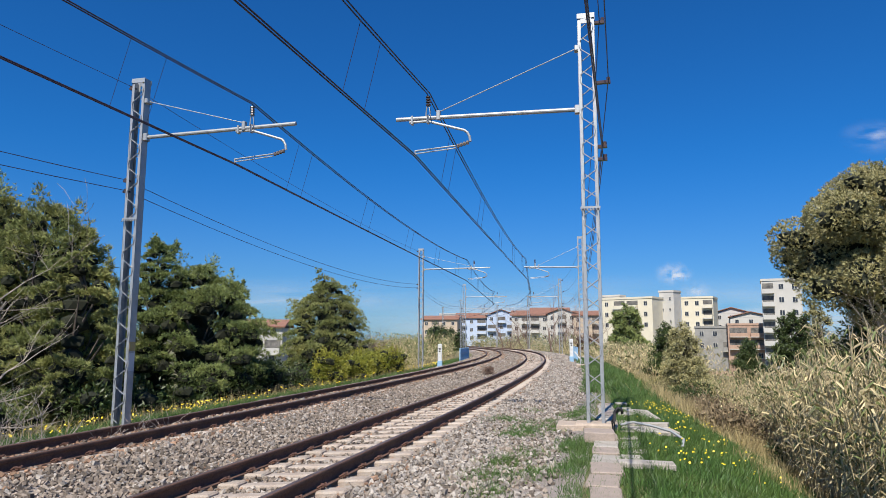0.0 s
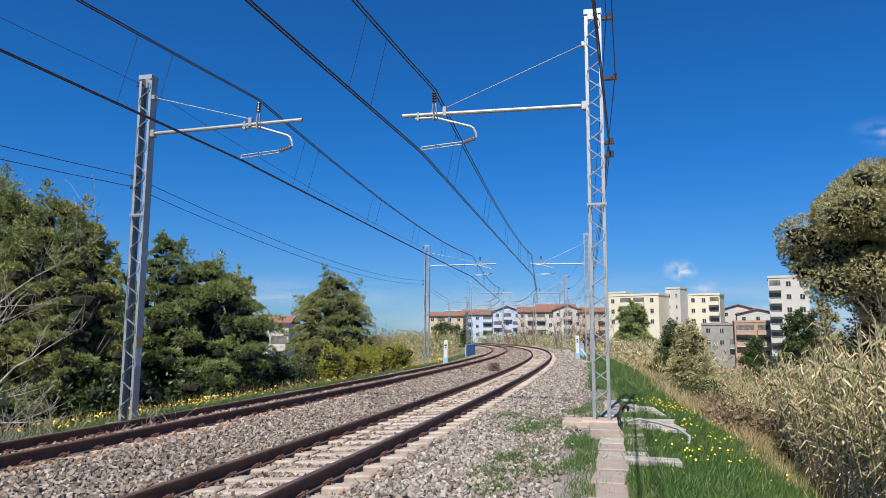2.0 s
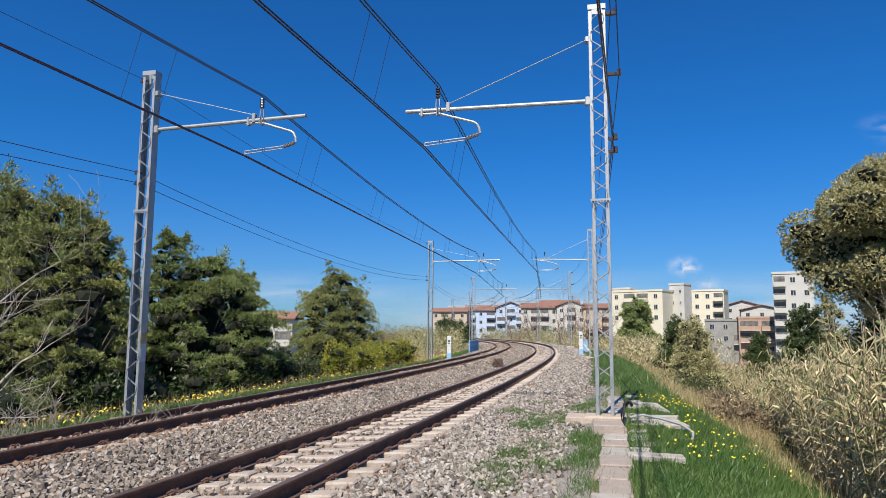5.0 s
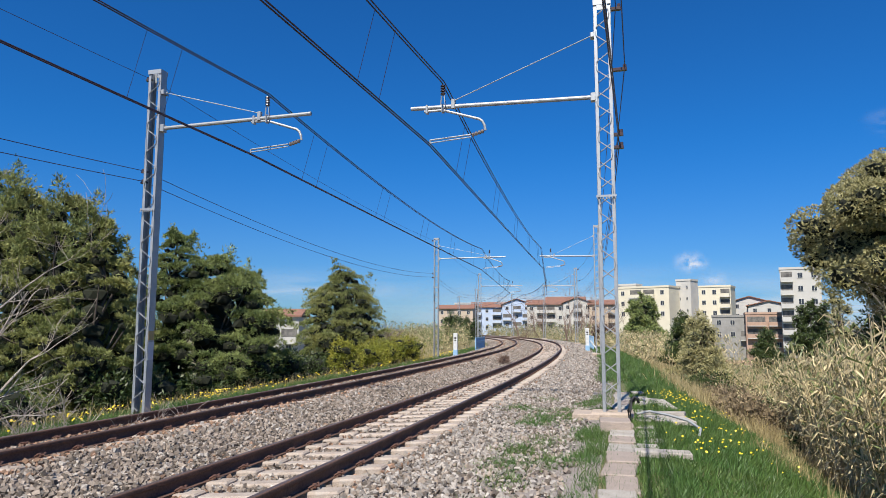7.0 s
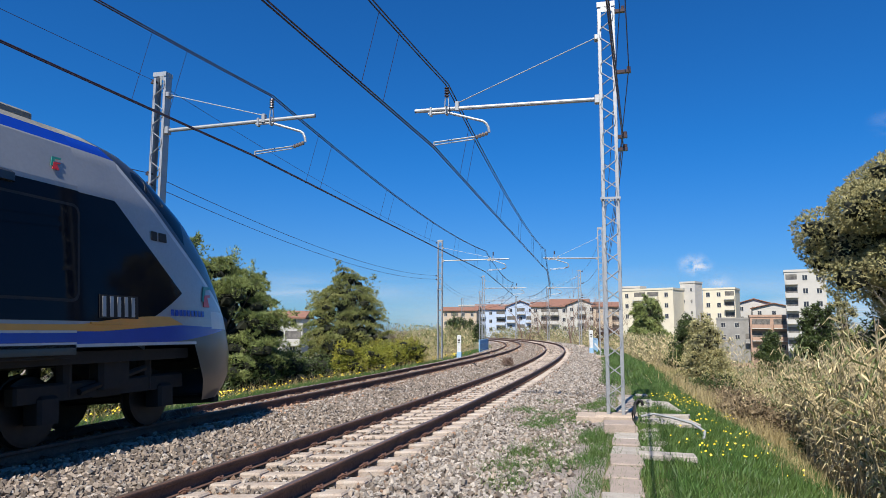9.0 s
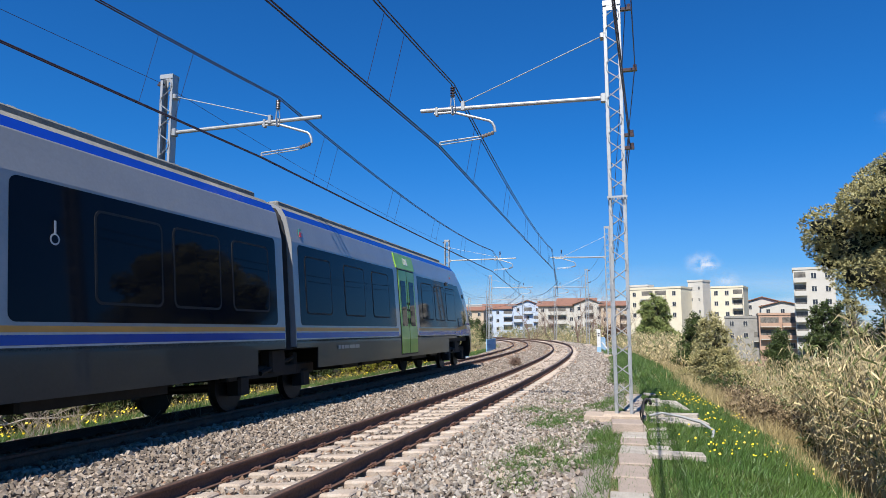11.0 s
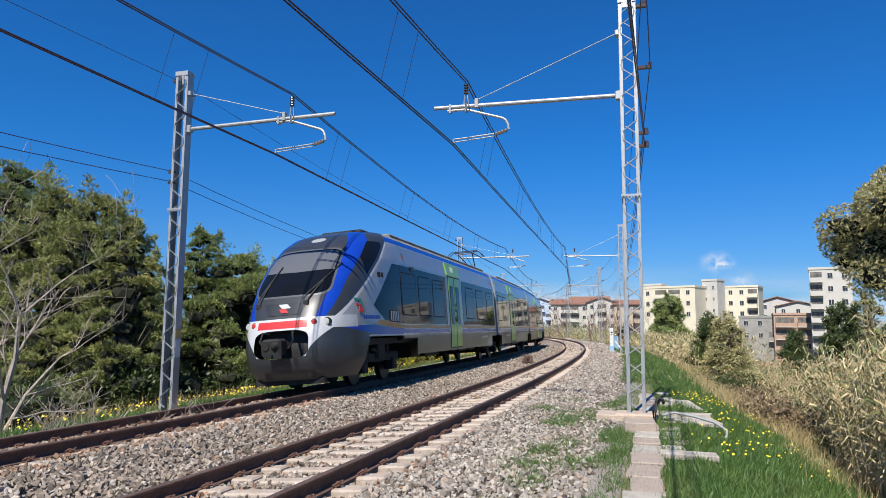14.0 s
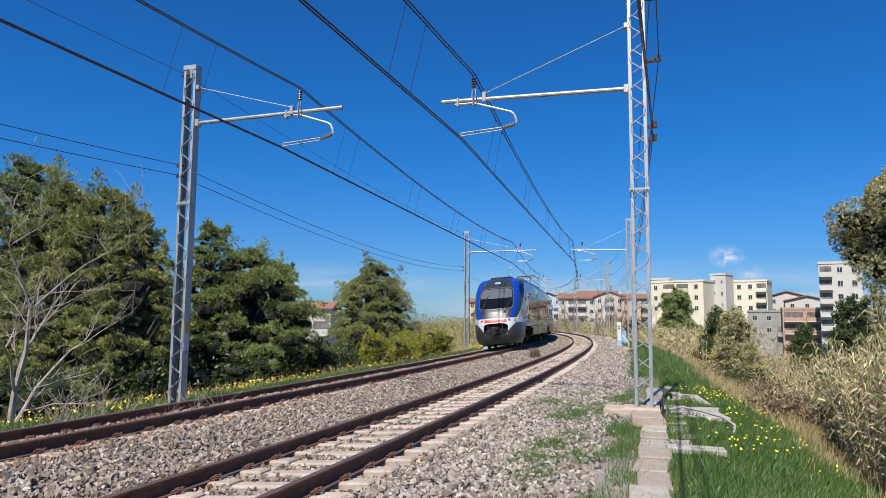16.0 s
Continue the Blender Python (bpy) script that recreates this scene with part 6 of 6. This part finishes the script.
def house(label, x, y, turn, w, d, top, wall, floors, cols, storey=3.1, win=(1.0, 1.2), base=-9.0, roof="flat", balconies=(), extra=None):
    """A block whose front left corner stands at x, y; the front looks towards the railway, turned by `turn` degrees."""
    h = empty("house", Matrix.Translation((x, y, 0)) @ Matrix.Rotation(radians(-turn), 4, "Z"), label, "house", "houses of the town")
    Build().box((0, 0, base), (w, d, top)).done("wall", wall, h)
    if roof == "flat":
        b = Build()
        for lo, hi in (((-0.15, -0.15), (w + 0.15, 0.15)), ((-0.15, d - 0.15), (w + 0.15, d + 0.15)), ((-0.15, 0.15), (0.15, d - 0.15)), ((w - 0.15, 0.15), (w + 0.15, d - 0.15))):
            b.box((*lo, top - 0.1), (*hi, top + 0.45))
        b.done("parapet", wall, h)
    else:
        rise = float(roof)
        b = Build()
        o = 0.6
        vs = [(-o, -o, top), (w + o, -o, top), (w + o, d + o, top), (-o, d + o, top), (-o, d / 2, top + rise), (w + o, d / 2, top + rise)]
        if rise < 0:
            rise = -rise
            vs = [(-o, -o, top), (w + o, -o, top), (w + o, d + o, top), (-o, d + o, top), (w / 2, -o, top + rise), (w / 2, d + o, top + rise)]
            vs += [(a, b_, c - 0.25) for a, b_, c in vs]
            fs = [(0, 4, 5, 3), (4, 1, 2, 5), (6, 9, 11, 10), (10, 11, 8, 7), (0, 6, 10, 4), (4, 10, 7, 1), (3, 5, 11, 9), (5, 2, 8, 11), (0, 3, 9, 6), (1, 7, 8, 2)]
            link("gable", [(0, -0.02, top - 0.3), (w, -0.02, top - 0.3), (w / 2, -0.02, top + rise - 0.3), (0, d * 0.5, top - 0.3), (w, d * 0.5, top - 0.3), (w / 2, d * 0.5, top + rise - 0.3)], [(0, 1, 2), (5, 4, 3), (0, 2, 5, 3), (1, 4, 5, 2)], wall, h)
        else:
            vs += [(a, b_, c - 0.25) for a, b_, c in vs]
            fs = [(0, 1, 5, 4), (3, 4, 5, 2), (6, 10, 11, 7), (9, 8, 11, 10), (0, 6, 7, 1), (3, 2, 8, 9), (0, 4, 10, 6), (4, 3, 9, 10), (1, 7, 11, 5), (5, 11, 8, 2)]
            link("gable", [(0.0, 0, top - 0.3), (0.0, d, top - 0.3), (0.0, d / 2, top + rise - 0.3), (w, 0, top - 0.3), (w, d, top - 0.3), (w, d / 2, top + rise - 0.3)], [(0, 2, 1), (3, 4, 5), (0, 3, 5, 2), (1, 2, 5, 4)], wall, h)
        link("roof", vs, fs, TILES, h)
    for f in range(floors):
        z = top - storey * (f + 1) + 0.95
        for c in range(cols):
            x0 = w * (c + 0.5) / cols
            ww, hh = min(win[0], w / cols * 0.45), win[1]
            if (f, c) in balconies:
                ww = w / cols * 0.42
                # dark sheet proud of the solid wall, painted as the recess's shade
                rec = Build().box((x0 - ww, -0.06, z - 0.85), (x0 + ww, -0.012, z + 1.5)).done("loggia", LOGGIA_SHADE, h)
                bal = Build().box((x0 - ww - 0.1, -1.3, z - 1.0), (x0 + ww + 0.1, -0.07, z - 0.82)).done("balcony", SLABWHITE, h)
                b = Build()
                b.box((x0 - ww - 0.1, -1.3, z - 0.82), (x0 + ww + 0.1, -1.18, z + 0.12))
                b.done("parapet", wall, bal)
                for e in (-1, 1):
                    Build().box((x0 + e * (ww + 0.04) - 0.06, -1.18, z - 0.82), (x0 + e * (ww + 0.04) + 0.06, -0.07, z + 0.12)).done("side_wall", wall, bal)
            else:
                hole = Build().box((x0 - ww / 2, -0.05, z), (x0 + ww / 2, -0.012, z + hh)).done("window", PANE, h)
                b = Build()
                for lo, hi in (((x0 - ww / 2 - 0.06, z - 0.1), (x0 + ww / 2 + 0.06, z)), ((x0 - ww / 2 - 0.06, z + hh), (x0 + ww / 2 + 0.06, z + hh + 0.08)), ((x0 - ww / 2 - 0.06, z), (x0 - ww / 2, z + hh)), ((x0 + ww / 2, z), (x0 + ww / 2 + 0.06, z + hh)), ((x0 - 0.03, z), (x0 + 0.03, z + hh))):
                    b.box((lo[0], -0.09, lo[1]), (hi[0], -0.013, hi[1]))
                b.done("frame", SLABWHITE, hole)
    if extra:
        extra(h)
    return h


def at(px, depth):
    """Ahead at that depth, px being the bearing's tangent in thousandths."""
    return px / 1000 * depth, depth


# cream apartment block: two wings and a stair tower
x, y = at(230, 210)
house("cream four-storey apartment block with loggias", x, y, 40, 16.5, 9, 13.5, CREAM, 3, 4, balconies={(0, 1), (0, 2), (1, 1), (1, 2), (2, 1), (2, 2)})
x, y = at(232, 213)
house("low white penthouse on the apartment block", x, y, 40, 6.0, 4, 14.6, OFFWHITE, 0, 1, base=13.4)
x, y = at(316, 206)
house("pale windowless stair tower of the apartment block", x, y, 45, 4.6, 4.6, 15.6, OFFWHITE, 3, 2, storey=3.4, win=(0.5, 0.9))
x, y = at(348, 207)
house("pale yellow apartment wing with stacked loggias", x, y, 30, 9.0, 9, 13.8, CREAM, 3, 3, balconies={(0, 2), (1, 2), (2, 2)})
# unfinished houses below it
x, y = at(366, 185)
house("unfinished grey cement house with an open roof terrace", x, y, 20, 10.0, 8, 4.6, GREYWALL, 2, 3, balconies={(1, 2)})
x, y = at(414, 178)
house("half-built brick house with long concrete balconies", x, y, 20, 10.0, 8, 5.2, BRICKY, 3, 2, balconies={(0, 0), (0, 1), (1, 0), (1, 1)})
x, y = at(394, 225)
house("white house with a shallow gabled roof", x, y, 25, 11.0, 9, 10.2, OFFWHITE, 2, 3, roof="-1.8")
x, y = at(418, 215)
house("white house with a dark gabled roof", x, y, 25, 12.0, 9, 8.6, OFFWHITE, 2, 3, roof="-1.6")
x, y = at(466, 165)
house("pale brick and white apartment house with stacked balconies", x, y, 25, 8.6, 9, 15.6, OFFWHITE, 8, 3, balconies={(0, 0), (1, 0), (2, 0), (3, 0), (4, 0), (5, 0), (6, 0)})
x, y = at(366, 150)
Build().box((0, 0, -9), (17, 0.3, -5.2)).done("garden_wall", BRICKY).matrix_basis = Matrix.Translation((x, y, 0)) @ Matrix.Rotation(radians(-18), 4, "Z")
tagged(bpy.data.objects["garden_wall"], "long low reddish garden wall before the houses", "wall")
# houses beyond the bend
x, y = at(20, 265)
house("bluish white three-storey house with long balconies", x, y, 5, 11.5, 10, 9.6, BLUEWHITE, 3, 3, roof="2.0", balconies={(0, 0), (0, 2), (1, 0), (1, 2), (2, 0), (2, 2)})
x, y = at(64, 262)
house("bluish white house with a white gable and balconies", x, y, 5, 11.0, 10, 10.6, BLUEWHITE, 3, 3, roof="-2.2", balconies={(0, 1), (1, 0), (1, 2), (2, 1)})
x, y = at(-30, 250)
house("peach-coloured house with a low tiled roof", x, y, 12, 13.0, 9, 8.6, PEACH, 3, 4, roof="1.4", balconies={(0, 1), (1, 1), (2, 2)})
x, y = at(-5, 285)
house("pale house with a flat roof behind the others", x, y, 8, 16.0, 9, 11.5, OFFWHITE, 3, 5)
x, y = at(100, 240)
house("white house under a red tiled roof with balconies", x, y, 12, 13.0, 10, 9.8, OFFWHITE, 3, 4, roof="1.8", balconies={(0, 1), (0, 2), (1, 1), (1, 2), (2, 1)})
x, y = at(152, 236)
house("white gabled house with a red tiled roof", x, y, 18, 10.0, 10, 10.2, OFFWHITE, 3, 3, roof="-2.0", balconies={(0, 1), (1, 1)})
x, y = at(190, 232)
house("brick-coloured house with a red tiled roof", x, y, 18, 12.0, 10, 9.6, PEACH, 3, 4, roof="1.6", balconies={(0, 2), (1, 2)})
x, y = at(128, 262)
house("red-roofed house rising behind its neighbours", x, y, 12, 14.0, 10, 11.8, PEACH, 2, 4, roof="1.8")
x, y = at(-288, 118)
house("white house seen between the pines", x, y, 0, 6.5, 6, 3.6, OFFWHITE, 3, 2, roof="1.2", storey=2.4, balconies={(1, 1)})

# ---- far hills, thin cloud ----
HILL = mat("distant_scrub", (0.10, 0.11, 0.07), 0.95, second=(0.17, 0.14, 0.10), scale=0.02, amount=0.8, grain=0.3, place="World")


def hills(name, depth, x0, x1, base, seed, label, tall):
    rng = np.random.default_rng(seed)
    n = 90
    xs = np.linspace(x0, x1, n)
    hs = np.array([tall * (0.55 + 0.45 * noise.noise(Vector((x * 0.012, seed, 0))) + 0.2 * noise.noise(Vector((x * 0.06, seed, 5)))) for x in xs])
    vs, fs = [], []
    for x, h in zip(xs, hs):
        vs += [(x, depth, base), (x, depth + 60, base + max(h, 0.5) * 0.8), (x, depth + 110, base + max(h, 0.5)), (x, depth + 200, base)]
    for i in range(n - 1):
        for j in range(3):
            fs.append((i * 4 + j, (i + 1) * 4 + j, (i + 1) * 4 + j + 1, i * 4 + j + 1))
    tagged(link(name, vs, fs, HILL, smooth=True), label, "hill", kind="structure")


hills("backdrop", 900, -900, 1100, -9.2, 4, "low scrubby hills on the horizon", 18)


def cloud(x, depth, z, w, h, strength, seed, label, stretch=1.0):
    """A thin far cloud: a sheet whose cover comes from noise and fades to its rim."""
    m = bpy.data.materials.new("thin_cloud")
    n, l, bs = nodes_of(m)
    bs.inputs["Base Color"].default_value = (0.50, 0.52, 0.56, 1)
    bs.inputs["Roughness"].default_value = 1
    tc = n.new("ShaderNodeTexCoord")
    mp = n.new("ShaderNodeMapping")
    mp.inputs["Scale"].default_value = (2.0 / w, 2.0 / h, 2.0 / h)
    l.new(tc.outputs["Object"], mp.inputs["Vector"])
    gr = n.new("ShaderNodeTexGradient")
    gr.gradient_type = "QUADRATIC_SPHERE"
    l.new(mp.outputs[0], gr.inputs[0])
    mp2 = n.new("ShaderNodeMapping")
    mp2.inputs["Scale"].default_value = (3.0 / h / stretch, 3.0 / h, 3.0 / h)
    mp2.inputs["Location"].default_value = (seed, seed, 0)
    l.new(tc.outputs["Object"], mp2.inputs["Vector"])
    no = n.new("ShaderNodeTexNoise")
    no.inputs["Scale"].default_value, no.inputs["Detail"].default_value = 1.0, 7
    l.new(mp2.outputs[0], no.inputs["Vector"])
    mr = n.new("ShaderNodeMapRange")
    mr.inputs[1].default_value, mr.inputs[2].default_value = 0.38, 0.68
    l.new(no.outputs[0], mr.inputs[0])
    mu = n.new("ShaderNodeMath")
    mu.operation = "MULTIPLY"
    l.new(gr.outputs[1], mu.inputs[0]), l.new(mr.outputs[0], mu.inputs[1])
    mu2 = n.new("ShaderNodeMath")
    mu2.operation, mu2.use_clamp = "MULTIPLY", True
    mu2.inputs[1].default_value = strength
    l.new(mu.outputs[0], mu2.inputs[0])
    l.new(mu2.outputs[0], bs.inputs["Alpha"])
    ob = link("cloud", [(-w / 2, 0, -h / 2), (w / 2, 0, -h / 2), (w / 2, 0, h / 2), (-w / 2, 0, h / 2)], [(0, 1, 2, 3)], m)
    ob.location = (x, depth, z)
    tagged(ob, label, "cloud", kind="structure")


cloud(850, 2500, 240, 170, 110, 1.7, 3.0, "small white puff of cloud")
cloud(930, 2500, 165, 170, 130, 0.9, 8.0, "small greyish shred of cloud")
cloud(1640, 2500, 760, 330, 160, 0.9, 5.0, "faint wisp of high cloud", 3.0)
cloud(1000, 2600, 70, 4600, 400, 1.7, 4.0, "long thin band of haze cloud over the horizon", 9.0)
cloud(-500, 2600, 150, 2400, 200, 0.7, 12.0, "thin band of haze cloud over the horizon", 9.0)


track("near_track", 0.0, "near railway track with rusty rails on pale concrete sleepers", -12, 120)
track("far_track", -SPACING, "far railway track with rusty rails on concrete sleepers", -12, 100)


def motions():
    """The train runs along the far track; its wheels turn with it."""
    times = [i * 0.5 for i in range(33)]
    walk(TRAIN["front"], [(t, car_pose(gap_place(t) + MID_LEN, gap_place(t) + MID_LEN + 14.2)) for t in times])
    walk(TRAIN["mid"], [(t, car_pose(gap_place(t), gap_place(t) + MID_LEN)) for t in times])
    walk(TRAIN["rear"], [(t, car_pose(gap_place(t), gap_place(t) - 14.2)) for t in times])
    for key, way in (("front", -1), ("mid", -1), ("rear", 1)):
        for ob in TRAIN[key].children:
            if ob.name.startswith("wheelset"):
                y = ob.location.y
                walk(ob, [(i / 30, Matrix.Translation((0, y, 0.42)) @ Matrix.Rotation(way * gap_place(i / 30) / 0.42, 4, "X")) for i in range(481)])


motions()
